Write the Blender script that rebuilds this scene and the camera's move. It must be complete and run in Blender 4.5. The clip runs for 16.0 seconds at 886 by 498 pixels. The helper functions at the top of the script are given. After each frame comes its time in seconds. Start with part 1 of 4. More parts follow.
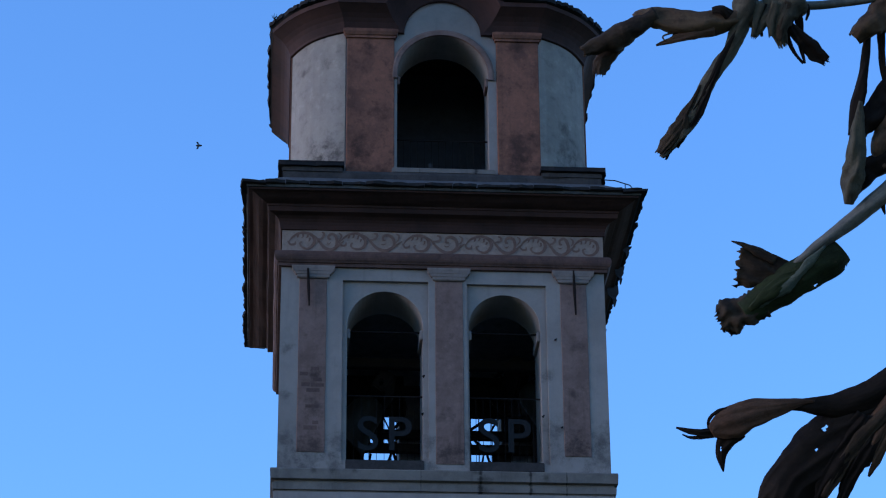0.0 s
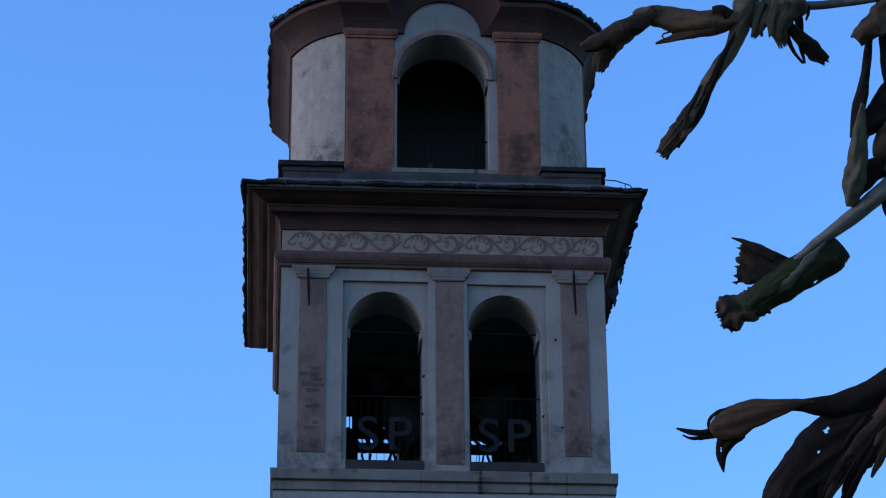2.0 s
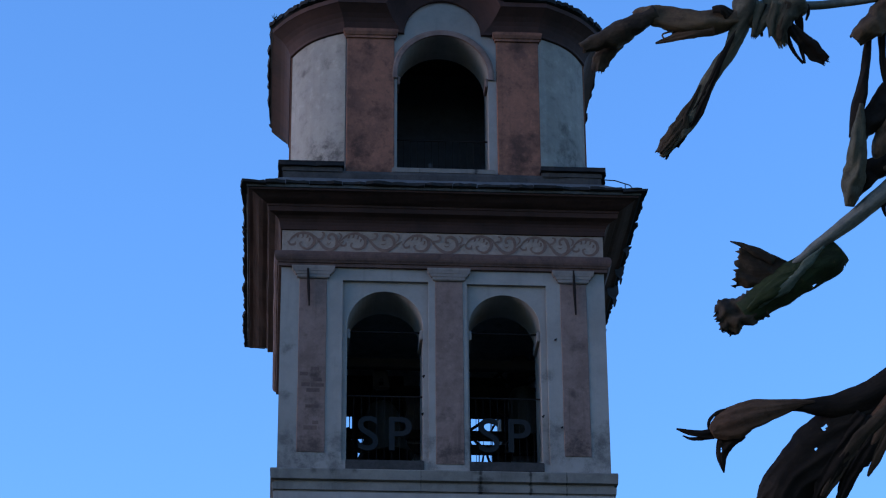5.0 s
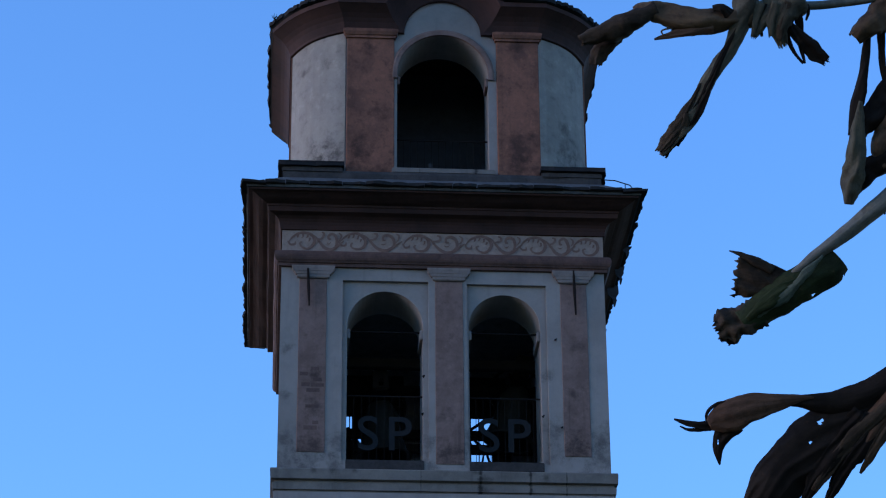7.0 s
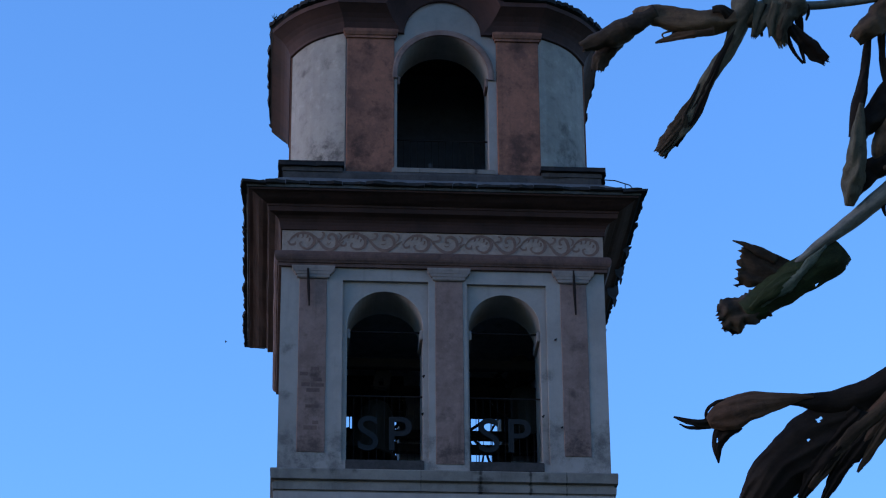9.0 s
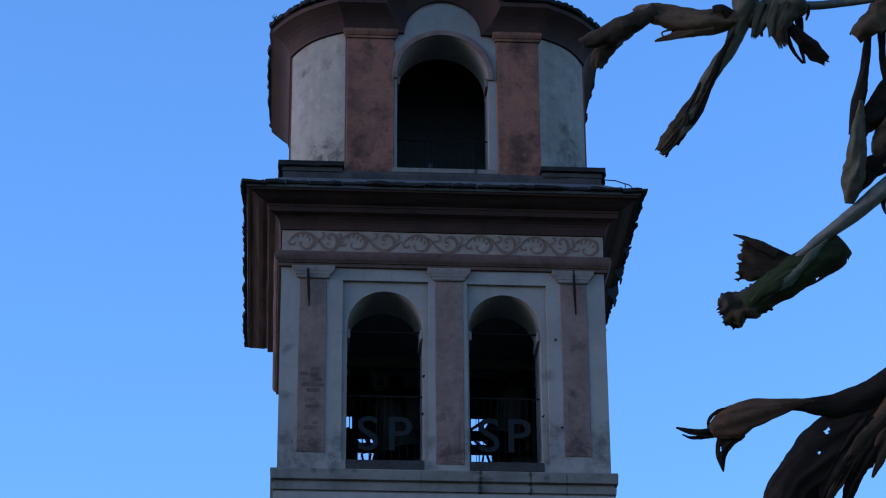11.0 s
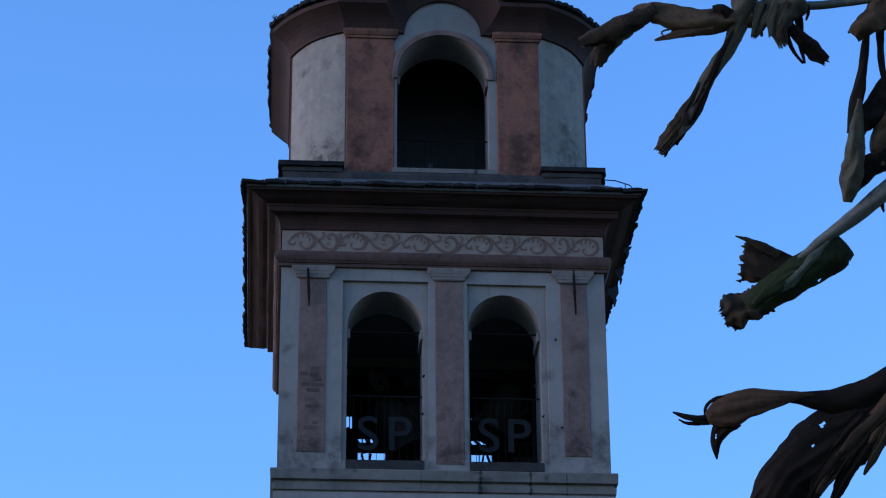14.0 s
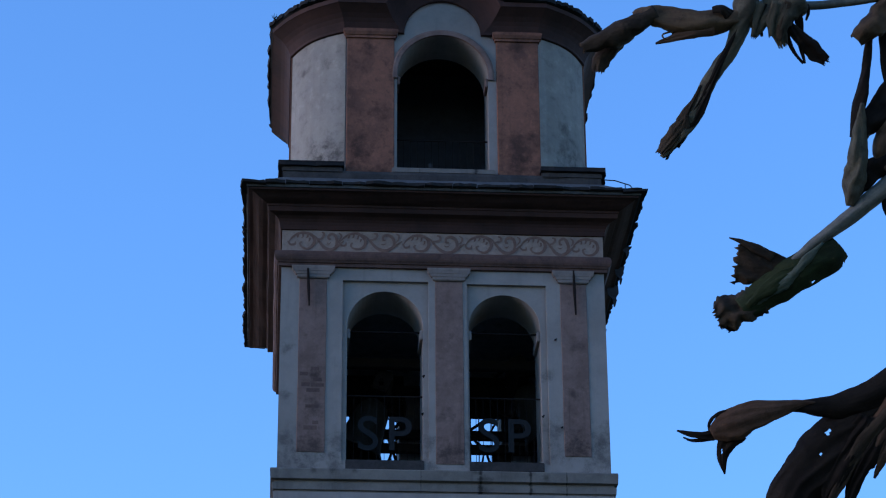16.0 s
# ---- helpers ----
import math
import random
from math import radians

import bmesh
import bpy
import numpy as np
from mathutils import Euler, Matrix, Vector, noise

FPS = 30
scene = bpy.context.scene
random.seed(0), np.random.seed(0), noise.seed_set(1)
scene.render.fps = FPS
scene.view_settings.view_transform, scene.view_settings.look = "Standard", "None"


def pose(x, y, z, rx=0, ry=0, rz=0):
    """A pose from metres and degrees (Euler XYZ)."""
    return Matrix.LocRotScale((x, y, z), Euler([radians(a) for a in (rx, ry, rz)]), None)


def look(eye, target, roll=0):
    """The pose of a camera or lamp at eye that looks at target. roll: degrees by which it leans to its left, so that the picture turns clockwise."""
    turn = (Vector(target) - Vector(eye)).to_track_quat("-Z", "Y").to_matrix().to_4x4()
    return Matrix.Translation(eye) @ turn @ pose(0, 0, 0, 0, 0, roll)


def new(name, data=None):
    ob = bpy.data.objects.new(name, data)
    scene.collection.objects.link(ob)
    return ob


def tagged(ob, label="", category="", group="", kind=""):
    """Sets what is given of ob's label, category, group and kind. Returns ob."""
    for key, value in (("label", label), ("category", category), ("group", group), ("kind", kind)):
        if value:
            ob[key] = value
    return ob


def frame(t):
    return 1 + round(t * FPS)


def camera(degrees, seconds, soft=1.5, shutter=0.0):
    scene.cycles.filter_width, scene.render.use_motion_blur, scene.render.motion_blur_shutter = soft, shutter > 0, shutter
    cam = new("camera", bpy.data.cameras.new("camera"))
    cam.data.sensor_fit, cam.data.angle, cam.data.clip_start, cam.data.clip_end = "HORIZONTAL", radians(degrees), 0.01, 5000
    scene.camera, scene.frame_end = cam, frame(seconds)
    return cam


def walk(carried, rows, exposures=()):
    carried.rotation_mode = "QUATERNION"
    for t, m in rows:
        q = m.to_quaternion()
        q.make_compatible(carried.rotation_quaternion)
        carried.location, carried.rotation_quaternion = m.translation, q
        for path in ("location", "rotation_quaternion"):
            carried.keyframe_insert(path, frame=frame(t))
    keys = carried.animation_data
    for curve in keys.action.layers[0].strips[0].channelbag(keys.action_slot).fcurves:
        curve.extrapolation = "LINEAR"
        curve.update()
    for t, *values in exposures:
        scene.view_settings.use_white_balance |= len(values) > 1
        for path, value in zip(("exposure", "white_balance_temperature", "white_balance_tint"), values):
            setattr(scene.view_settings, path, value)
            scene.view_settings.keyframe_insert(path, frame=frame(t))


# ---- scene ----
# the camera stands still on the ground, looking up at the bell tower
cam = camera(19.49, 16.0, soft=1.15)
EYE = Vector((-2.456, -35.930, 1.600))
AHEAD = Vector((0.06114, 0.89499, 0.44187))
VIEW = look(EYE, EYE + AHEAD * 40, -0.412)
walk(cam, [(0.0, VIEW), (16.0, VIEW)], exposures=[(0.0, 2.02, 4930, 24), (16.0, 2.02, 4930, 24)])

# ---- light: clear evening sky, the sun low and veiled ----
world = bpy.data.worlds.new("evening_sky")
scene.world = world
world.use_nodes = True
wn = world.node_tree.nodes
SUN_UP, SUN_TURN = 5.0, -96.0
sky = wn.new("ShaderNodeTexSky")
sky.sky_type = "NISHITA"
sky.sun_disc = False
sky.sun_elevation = radians(SUN_UP)
sky.sun_rotation = radians(SUN_TURN)
sky.altitude = 200
sky.ozone_density = 2.5
sky.dust_density = 0.0
sky.air_density = 1.0
wn["Background"].inputs["Strength"].default_value = 0.12
world.node_tree.links.new(sky.outputs["Color"], wn["Background"].inputs["Color"])
sun = new("sun", bpy.data.lights.new("sun", "SUN"))
sun.data.energy = 0.85
sun.data.angle = radians(35)
sun.data.color = (1.0, 0.78, 0.60)
SUNWAY = Vector((math.sin(radians(SUN_TURN)) * math.cos(radians(SUN_UP)), math.cos(radians(SUN_TURN)) * math.cos(radians(SUN_UP)), math.sin(radians(SUN_UP))))
sun.matrix_world = look(SUNWAY * 80, (0, 0, 0))


# ---- materials ----
def shader(name, rough=0.85, metal=0.0, gloss=0.35):
    m = bpy.data.materials.new(name)
    m.use_nodes = True
    b = m.node_tree.nodes["Principled BSDF"]
    b.inputs["Roughness"].default_value = rough
    b.inputs["Metallic"].default_value = metal
    b.inputs["Specular IOR Level"].default_value = gloss
    return m, m.node_tree.nodes, m.node_tree.links, b


def mottled(name, base, stain, grain, scale=1.2, amount=0.55, rough=0.9, metal=0.0, bump=0.15, streak=0.0, dirt=None,
            dirt_amount=0.0, vary=0.0, spots=(), gloss=0.3, grit=0.38, patchy=0.55, drips=()):
    """Base colour with broad stains, fine grain, optional rain streaks and dark blotches of dirt."""
    m, n, l, b = shader(name, rough, metal, gloss)
    co = n.new("ShaderNodeTexCoord")
    place = co.outputs["Object"]

    def noise_tex(s, detail, rg, src=place, squash=None):
        t = n.new("ShaderNodeTexNoise")
        t.inputs["Scale"].default_value = s
        t.inputs["Detail"].default_value = detail
        t.inputs["Roughness"].default_value = rg
        if squash:
            mp = n.new("ShaderNodeMapping")
            mp.inputs["Scale"].default_value = squash
            l.new(src, mp.inputs["Vector"])
            src = mp.outputs["Vector"]
        l.new(src, t.inputs["Vector"])
        return t.outputs["Fac"]

    def ramp(src, lo, hi):
        r = n.new("ShaderNodeMapRange")
        r.interpolation_type = "SMOOTHSTEP"
        r.inputs["From Min"].default_value = lo
        r.inputs["From Max"].default_value = hi
        l.new(src, r.inputs["Value"])
        return r.outputs["Result"]

    def mix(fac, a, c, k=1.0):
        x = n.new("ShaderNodeMix")
        x.data_type = "RGBA"
        if k != 1.0:
            mm = n.new("ShaderNodeMath")
            mm.operation = "MULTIPLY"
            mm.inputs[1].default_value = k
            l.new(fac, mm.inputs[0])
            fac = mm.outputs[0]
        l.new(fac, x.inputs["Factor"])
        if isinstance(a, tuple):
            x.inputs["A"].default_value = (*a, 1)
        else:
            l.new(a, x.inputs["A"])
        x.inputs["B"].default_value = (*c, 1)
        return x.outputs["Result"]

    col = mix(ramp(noise_tex(scale, 6, 0.62), 0.38, 0.68), base, stain, amount)
    fine = noise_tex(scale * 14, 8, 0.7)
    col = mix(ramp(fine, 0.42, 0.70), col, tuple(c * 0.78 for c in grain), grit)
    mid = noise_tex(scale * 5, 7, 0.68)
    col = mix(ramp(mid, 0.50, 0.72), col, tuple(c * 0.6 for c in stain), patchy)
    col = mix(ramp(mid, 0.48, 0.30), col, tuple(min(1.0, c * 1.35) for c in base), patchy * 0.85)
    if streak:
        col = mix(ramp(noise_tex(1.0, 5, 0.6, place, (7.0, 7.0, 0.55)), 0.55, 0.75), col, tuple(c * 0.35 for c in grain), streak)
    if dirt:
        col = mix(ramp(noise_tex(scale * 2.3, 7, 0.7), 0.58, 0.72), col, dirt, dirt_amount)
    for sx, sy, sz, size in spots:
        away = n.new("ShaderNodeVectorMath")
        away.operation = "DISTANCE"
        away.inputs[1].default_value = (sx, sy, sz)
        l.new(place, away.inputs[0])
        ad = n.new("ShaderNodeMath")
        ad.operation = "MULTIPLY_ADD"
        ad.inputs[1].default_value = size * 4.4
        l.new(noise_tex(5.0, 8, 0.75), ad.inputs[0])
        l.new(away.outputs["Value"], ad.inputs[2])
        col = mix(ramp(ad.outputs[0], size * 3.35, size * 1.9), col, tuple(c * 0.25 for c in grain), 0.62)
    for dx, half, keep in drips:
        # a run of black water stain, broken up on its way down
        sep = n.new("ShaderNodeSeparateXYZ")
        l.new(place, sep.inputs[0])
        off = n.new("ShaderNodeMath")
        off.operation = "SUBTRACT"
        off.inputs[1].default_value = dx
        l.new(sep.outputs["X"], off.inputs[0])
        dist = n.new("ShaderNodeMath")
        dist.operation = "ABSOLUTE"
        l.new(off.outputs[0], dist.inputs[0])
        wav = n.new("ShaderNodeMath")
        wav.operation = "MULTIPLY_ADD"
        wav.inputs[1].default_value = half * 3.0
        l.new(noise_tex(9.0, 5, 0.65), wav.inputs[0])
        l.new(dist.outputs[0], wav.inputs[2])
        col = mix(ramp(wav.outputs[0], half * 2.4, half * 1.5), col, tuple(c * 0.12 for c in grain), keep)
    if vary:
        oi = n.new("ShaderNodeObjectInfo")
        hs = n.new("ShaderNodeHueSaturation")
        mr = n.new("ShaderNodeMapRange")
        mr.inputs["To Min"].default_value = 1 - vary
        mr.inputs["To Max"].default_value = 1 + vary
        l.new(oi.outputs["Random"], mr.inputs["Value"])
        l.new(mr.outputs["Result"], hs.inputs["Value"])
        l.new(col, hs.inputs["Color"])
        col = hs.outputs["Color"]
    l.new(col, b.inputs["Base Color"])
    bp = n.new("ShaderNodeBump")
    bp.inputs["Strength"].default_value = bump
    bp.inputs["Distance"].default_value = 0.02
    l.new(fine, bp.inputs["Height"])
    l.new(bp.outputs["Normal"], b.inputs["Normal"])
    return m


WHITE = mottled("grey_white_plaster", (0.232, 0.205, 0.182), (0.165, 0.144, 0.128), (0.190, 0.168, 0.149), 1.1, 0.7, 0.92, streak=0.22, grit=0.14, patchy=0.16, bump=0.08,
                dirt=(0.09, 0.085, 0.08), dirt_amount=0.22,
                spots=((-2.0, 0.4, 5.25, 0.42), (2.15, 0.45, 5.4, 0.45), (-2.35, 0, 0.12, 0.3), (-1.65, 0, 0.12, 0.22), (2.35, 0, 0.25, 0.34), (1.68, 0, 0.3, 0.2), (0.4, 0, 0.1, 0.22), (-0.25, 0, 0.05, 0.2), (-2.0, 0, 0.1, 0.25), (-2.42, 0, 1.2, 0.12), (-1.66, 0, 0.45, 0.26), (2.4, 0, 0.6, 0.30), (1.66, 0, 0.7, 0.22), (0.42, 0, 0.5, 0.24), (-2.45, 0, 0.5, 0.24), (-0.24, 0, 0.45, 0.2), (1.6, 0, 1.6, 0.12), (-2.4, 0, 2.0, 0.13)))
PALE = mottled("pale_upper_plaster", (0.415, 0.371, 0.316), (0.300, 0.268, 0.232), (0.3299, 0.2955, 0.2682), 0.9, 0.5, 0.92, streak=0.12, bump=0.06, grit=0.18,
               dirt=(0.14, 0.13, 0.12), dirt_amount=0.25, spots=((-1.72, 0.25, 5.3, 0.36), (-2.05, 0.4, 5.25, 0.3), (2.15, 0.5, 5.35, 0.4), (-1.85, 0.3, 7.2, 0.14), (-1.72, 0.25, 5.58, 0.30), (-2.0, 0.4, 5.45, 0.26), (2.1, 0.45, 5.75, 0.36), (2.0, 0.4, 6.1, 0.16), (-2.2, 0.6, 7.15, 0.12)))
PINK = mottled("faded_red_plaster", (0.185, 0.081, 0.049), (0.082, 0.039, 0.026), (0.09804, 0.05175, 0.03692), 1.5, 0.85, 0.93, streak=0.3, grit=0.25, patchy=0.6,
               dirt=(0.085, 0.044, 0.034), dirt_amount=0.6, spots=((-1.3, 0.08, 5.15, 0.40), (-0.95, 0.08, 5.1, 0.3), (1.2, 0.08, 5.12, 0.36), (1.45, 0.08, 5.2, 0.3), (-1.2, 0.08, 7.35, 0.2), (1.25, 0.08, 7.4, 0.18), (-1.3, 0.08, 5.5, 0.30), (-0.95, 0.08, 6.15, 0.2), (1.3, 0.08, 5.55, 0.30), (1.5, 0.08, 5.8, 0.14)))
LOWPINK = mottled("greyed_pink_plaster", (0.168, 0.112, 0.092), (0.096, 0.062, 0.050), (0.122, 0.081, 0.067), 1.7, 0.75, 0.93, streak=0.45, grit=0.25, patchy=0.42, bump=0.1,
                  dirt=(0.070, 0.046, 0.039), dirt_amount=0.6, spots=((-2.1, 0, 0.3, 0.26), (0.1, 0, 0.35, 0.28), (0.0, 0, 0.9, 0.16), (2.05, 0, 0.35, 0.28), (-2.0, 0, 0.4, 0.25), (-1.95, 0, 1.0, 0.22), (0.05, 0, 0.15, 0.35), (2.0, 0, 0.15, 0.36), (-2.0, 0, 1.5, 0.16), (2.05, 0, 2.1, 0.14), (2.0, 0, 0.5, 0.22), (1.95, 0, 1.3, 0.12), (-2.0, 0, 1.55, 0.10)))
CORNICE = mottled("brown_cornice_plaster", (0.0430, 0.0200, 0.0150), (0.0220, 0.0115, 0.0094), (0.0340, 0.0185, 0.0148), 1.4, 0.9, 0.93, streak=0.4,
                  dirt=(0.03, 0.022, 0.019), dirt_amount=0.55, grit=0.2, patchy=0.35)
BEAD = mottled("greyed_brown_plaster", (0.092, 0.052, 0.041), (0.052, 0.031, 0.025), (0.066, 0.040, 0.032), 2.2, 0.8, 0.93, streak=0.3, dirt=(0.05, 0.036, 0.03), dirt_amount=0.6)
FRIEZE = mottled("pale_frieze_plaster", (0.245, 0.186, 0.150), (0.185, 0.136, 0.107), (0.24, 0.1843, 0.1535), 2.5, 0.6, 0.92, dirt=(0.2, 0.15, 0.14), dirt_amount=0.4)
CAP = mottled("greyed_capital_plaster", (0.190, 0.155, 0.135), (0.125, 0.100, 0.086), (0.150, 0.122, 0.106), 3.0, 0.7, 0.92, streak=0.3, grit=0.2, patchy=0.3)
SCROLL = mottled("faded_red_paint", (0.118, 0.067, 0.050), (0.1846, 0.1256, 0.09867), (0.142, 0.09419, 0.07475), 5.0, 0.6, 0.9)
SLATE = mottled("dark_slate", (0.024, 0.023, 0.024), (0.013, 0.013, 0.013), (0.034, 0.033, 0.032), 4.0, 0.6, 0.85, vary=0.25, gloss=0.08)
ROOFTOP = mottled("mossy_weathered_slate", (0.085, 0.085, 0.087), (0.045, 0.046, 0.046), (0.060, 0.060, 0.061), 3.0, 0.7, 0.9, gloss=0.15)
LEDGE = mottled("stained_ledge_stone", (0.150, 0.132, 0.113), (0.090, 0.080, 0.070), (0.108, 0.09443, 0.0805), 1.6, 0.7, 0.92, streak=0.35,
                dirt=(0.06, 0.055, 0.05), dirt_amount=0.4, grit=0.2, patchy=0.3, drips=((0.53, 0.052, 0.95), (1.28, 0.036, 0.85), (1.82, 0.012, 0.7), (-0.36, 0.012, 0.6)), spots=((0.62, -0.1, -0.12, 0.10), (0.62, -0.08, -0.32, 0.12), (1.27, -0.1, -0.05, 0.07), (1.5, -0.1, -0.1, 0.09), (-1.95, -0.1, -0.02, 0.07), (-1.68, -0.1, -0.02, 0.08), (-1.35, -0.1, -0.02, 0.06), (0.45, -0.1, -0.02, 0.06), (1.3, -0.08, -0.35, 0.08)))
PLINTH = mottled("mossy_plinth_plaster", (0.050, 0.044, 0.041), (0.020, 0.019, 0.018), (0.030, 0.028, 0.027), 2.2, 0.8, 0.93, streak=0.3,
                 dirt=(0.03, 0.03, 0.03), dirt_amount=0.7)
SILL = mottled("blackened_sill_stone", (0.036, 0.032, 0.030), (0.016, 0.015, 0.015), (0.025, 0.023, 0.022), 3.0, 0.7, 0.93)
INNER = mottled("dusty_inner_plaster", (0.300, 0.290, 0.290), (0.200, 0.195, 0.195), (0.240, 0.235, 0.235), 1.5, 0.6, 0.95, gloss=0.05)
# darker inner plaster: the upper chamber's deep shade is put into its colour
SHADE_INNER = mottled("blackened_plaster", (0.052, 0.051, 0.055), (0.038, 0.038, 0.040), (0.045, 0.045, 0.048), 1.5, 0.6, 0.95, gloss=0.05)
IRON = mottled("rusted_iron", (0.011, 0.009, 0.0085), (0.018, 0.012, 0.009), (0.009, 0.008, 0.0075), 9.0, 0.5, 0.85, 0.0, gloss=0.08)
LETTER = mottled("grey_painted_metal", (0.0135, 0.0135, 0.0142), (0.0085, 0.0090, 0.0094), (0.0105, 0.0105, 0.0114), 6.0, 0.5, 0.7, gloss=0.15)
BRONZE = mottled("dark_bell_bronze", (0.05, 0.046, 0.036), (0.030, 0.034, 0.028), (0.042, 0.038, 0.030), 5.0, 0.5, 0.65, 0.6)
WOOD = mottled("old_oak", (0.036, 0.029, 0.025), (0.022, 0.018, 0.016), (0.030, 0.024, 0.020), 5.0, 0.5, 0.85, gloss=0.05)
DRY = mottled("dry_leaf", (0.092, 0.056, 0.030), (0.027, 0.016, 0.010), (0.052, 0.032, 0.018), 5.0, 0.85, 0.75, bump=0.35, gloss=0.12, grit=0.25,
              dirt=(0.045, 0.03, 0.024), dirt_amount=0.6, vary=0.25)
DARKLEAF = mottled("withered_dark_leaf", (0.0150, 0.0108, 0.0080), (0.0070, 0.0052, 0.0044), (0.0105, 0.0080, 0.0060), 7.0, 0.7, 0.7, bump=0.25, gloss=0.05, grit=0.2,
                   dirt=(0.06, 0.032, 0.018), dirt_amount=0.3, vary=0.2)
GREENLEAF = mottled("withering_green_leaf", (0.01958, 0.02513, 0.00792), (0.007344, 0.008976, 0.0036), (0.01224, 0.01526, 0.00504), 8.0, 0.6, 0.65, bump=0.3, gloss=0.1, grit=0.2,
                    dirt=(0.085, 0.055, 0.022), dirt_amount=0.6)
BRICK = mottled("exposed_brick", (0.088, 0.056, 0.046), (0.066, 0.043, 0.036), (0.076, 0.050, 0.042), 6.0, 0.6, 0.93, vary=0.18)
STALK = mottled("grey_green_stalk", (0.1098, 0.1017, 0.07956), (0.03468, 0.03112, 0.02448), (0.0578, 0.05386, 0.04284), 8.0, 0.6, 0.65)
KHAKI = mottled("khaki_dry_leaf", (0.076, 0.066, 0.043), (0.027, 0.022, 0.015), (0.046, 0.039, 0.026), 6.0, 0.8, 0.75, bump=0.3, gloss=0.12,
                dirt=(0.028, 0.020, 0.014), dirt_amount=0.6)
BROWNLEAF = mottled("dull_brown_leaf", (0.044, 0.030, 0.018), (0.014, 0.010, 0.008), (0.027, 0.019, 0.013), 7.0, 0.8, 0.75, bump=0.35, gloss=0.08,
                    dirt=(0.03, 0.028, 0.014), dirt_amount=0.6)
RUSSET = mottled("russet_dry_leaf", (0.082, 0.045, 0.026), (0.030, 0.017, 0.011), (0.050, 0.029, 0.017), 6.0, 0.7, 0.75, bump=0.3, gloss=0.1, grit=0.25, patchy=0.4)
PALEGREEN = mottled("pale_green_midrib", (0.06, 0.0697, 0.044), (0.028, 0.034, 0.02), (0.044, 0.051, 0.032), 8.0, 0.6, 0.6, bump=0.4)
SOIL = mottled("grass_and_earth", (0.06, 0.075, 0.035), (0.09, 0.075, 0.05), (0.05, 0.06, 0.03), 0.35, 0.7, 0.95)
FEATHER = mottled("dark_feathers", (0.04, 0.038, 0.036), (0.025, 0.025, 0.025), (0.03, 0.03, 0.03), 30.0, 0.5, 0.8)


def fibrous(m, scale, depth):
    """Adds parallel leaf ribs to a mottled material's relief and colour."""
    n, l = m.node_tree.nodes, m.node_tree.links
    b = n["Principled BSDF"]
    uv = n.new("ShaderNodeUVMap")
    mp = n.new("ShaderNodeMapping")
    mp.inputs["Scale"].default_value = (1.3, scale, 1)
    l.new(uv.outputs["UV"], mp.inputs["Vector"])
    t = n.new("ShaderNodeTexNoise")
    t.inputs["Scale"].default_value = 1.0
    t.inputs["Detail"].default_value = 5
    l.new(mp.outputs["Vector"], t.inputs["Vector"])
    r = n.new("ShaderNodeMapRange")
    r.inputs["From Min"].default_value = 0.3
    r.inputs["From Max"].default_value = 0.7
    r.inputs["To Min"].default_value = 0.84
    r.inputs["To Max"].default_value = 1.16
    l.new(t.outputs["Fac"], r.inputs["Value"])
    x = n.new("ShaderNodeMix")
    x.data_type, x.blend_type = "RGBA", "MULTIPLY"
    x.inputs["Factor"].default_value = 1.0
    old = b.inputs["Base Color"].links[0].from_socket
    l.new(old, x.inputs["A"])
    l.new(r.outputs["Result"], x.inputs["B"])
    l.new(x.outputs["Result"], b.inputs["Base Color"])
    bp = n.new("ShaderNodeBump")
    bp.inputs["Strength"].default_value = depth
    bp.inputs["Distance"].default_value = 0.004
    l.new(t.outputs["Fac"], bp.inputs["Height"])
    l.new(b.inputs["Normal"].links[0].from_socket, bp.inputs["Normal"])
    l.new(bp.outputs["Normal"], b.inputs["Normal"])
    return m


for m in (DRY, DARKLEAF, GREENLEAF, STALK, KHAKI, BROWNLEAF, RUSSET, PALEGREEN):
    fibrous(m, 16.0, 0.22)


# ---- mesh helpers ----
def part(name, bm, material, parent=None, label="", smooth=False):
    me = bpy.data.meshes.new(name)
    bmesh.ops.recalc_face_normals(bm, faces=bm.faces)
    bm.to_mesh(me)
    bm.free()
    me.materials.append(material)
    if smooth:
        me.shade_smooth()
    ob = new(name, me)
    ob.parent = parent
    return tagged(ob, label)


def box(bm, x0, x1, y0, y1, z0, z1):
    v = [bm.verts.new((x, y, z)) for z in (z0, z1) for y in (y0, y1) for x in (x0, x1)]
    for f in ((0, 2, 3, 1), (4, 5, 7, 6), (0, 1, 5, 4), (2, 6, 7, 3), (0, 4, 6, 2), (1, 3, 7, 5)):
        bm.faces.new([v[i] for i in f])
    return v


def made_box(*a, bevel=0.0):
    bm = bmesh.new()
    box(bm, *a)
    if bevel:
        bmesh.ops.bevel(bm, geom=bm.edges[:], offset=bevel, segments=2, affect="EDGES")
    return bm


def rings(bm, loops, closed=True, cap=False):
    """Skin of quads between successive loops of points."""
    vs = [[bm.verts.new(p) for p in lp] for lp in loops]
    n = len(vs[0])
    for a, b in zip(vs, vs[1:]):
        for i in range(n if closed else n - 1):
            j = (i + 1) % n
            bm.faces.new((a[i], a[j], b[j], b[i]))
    if cap:
        bm.faces.new(vs[0])
        bm.faces.new(vs[-1])
    return vs


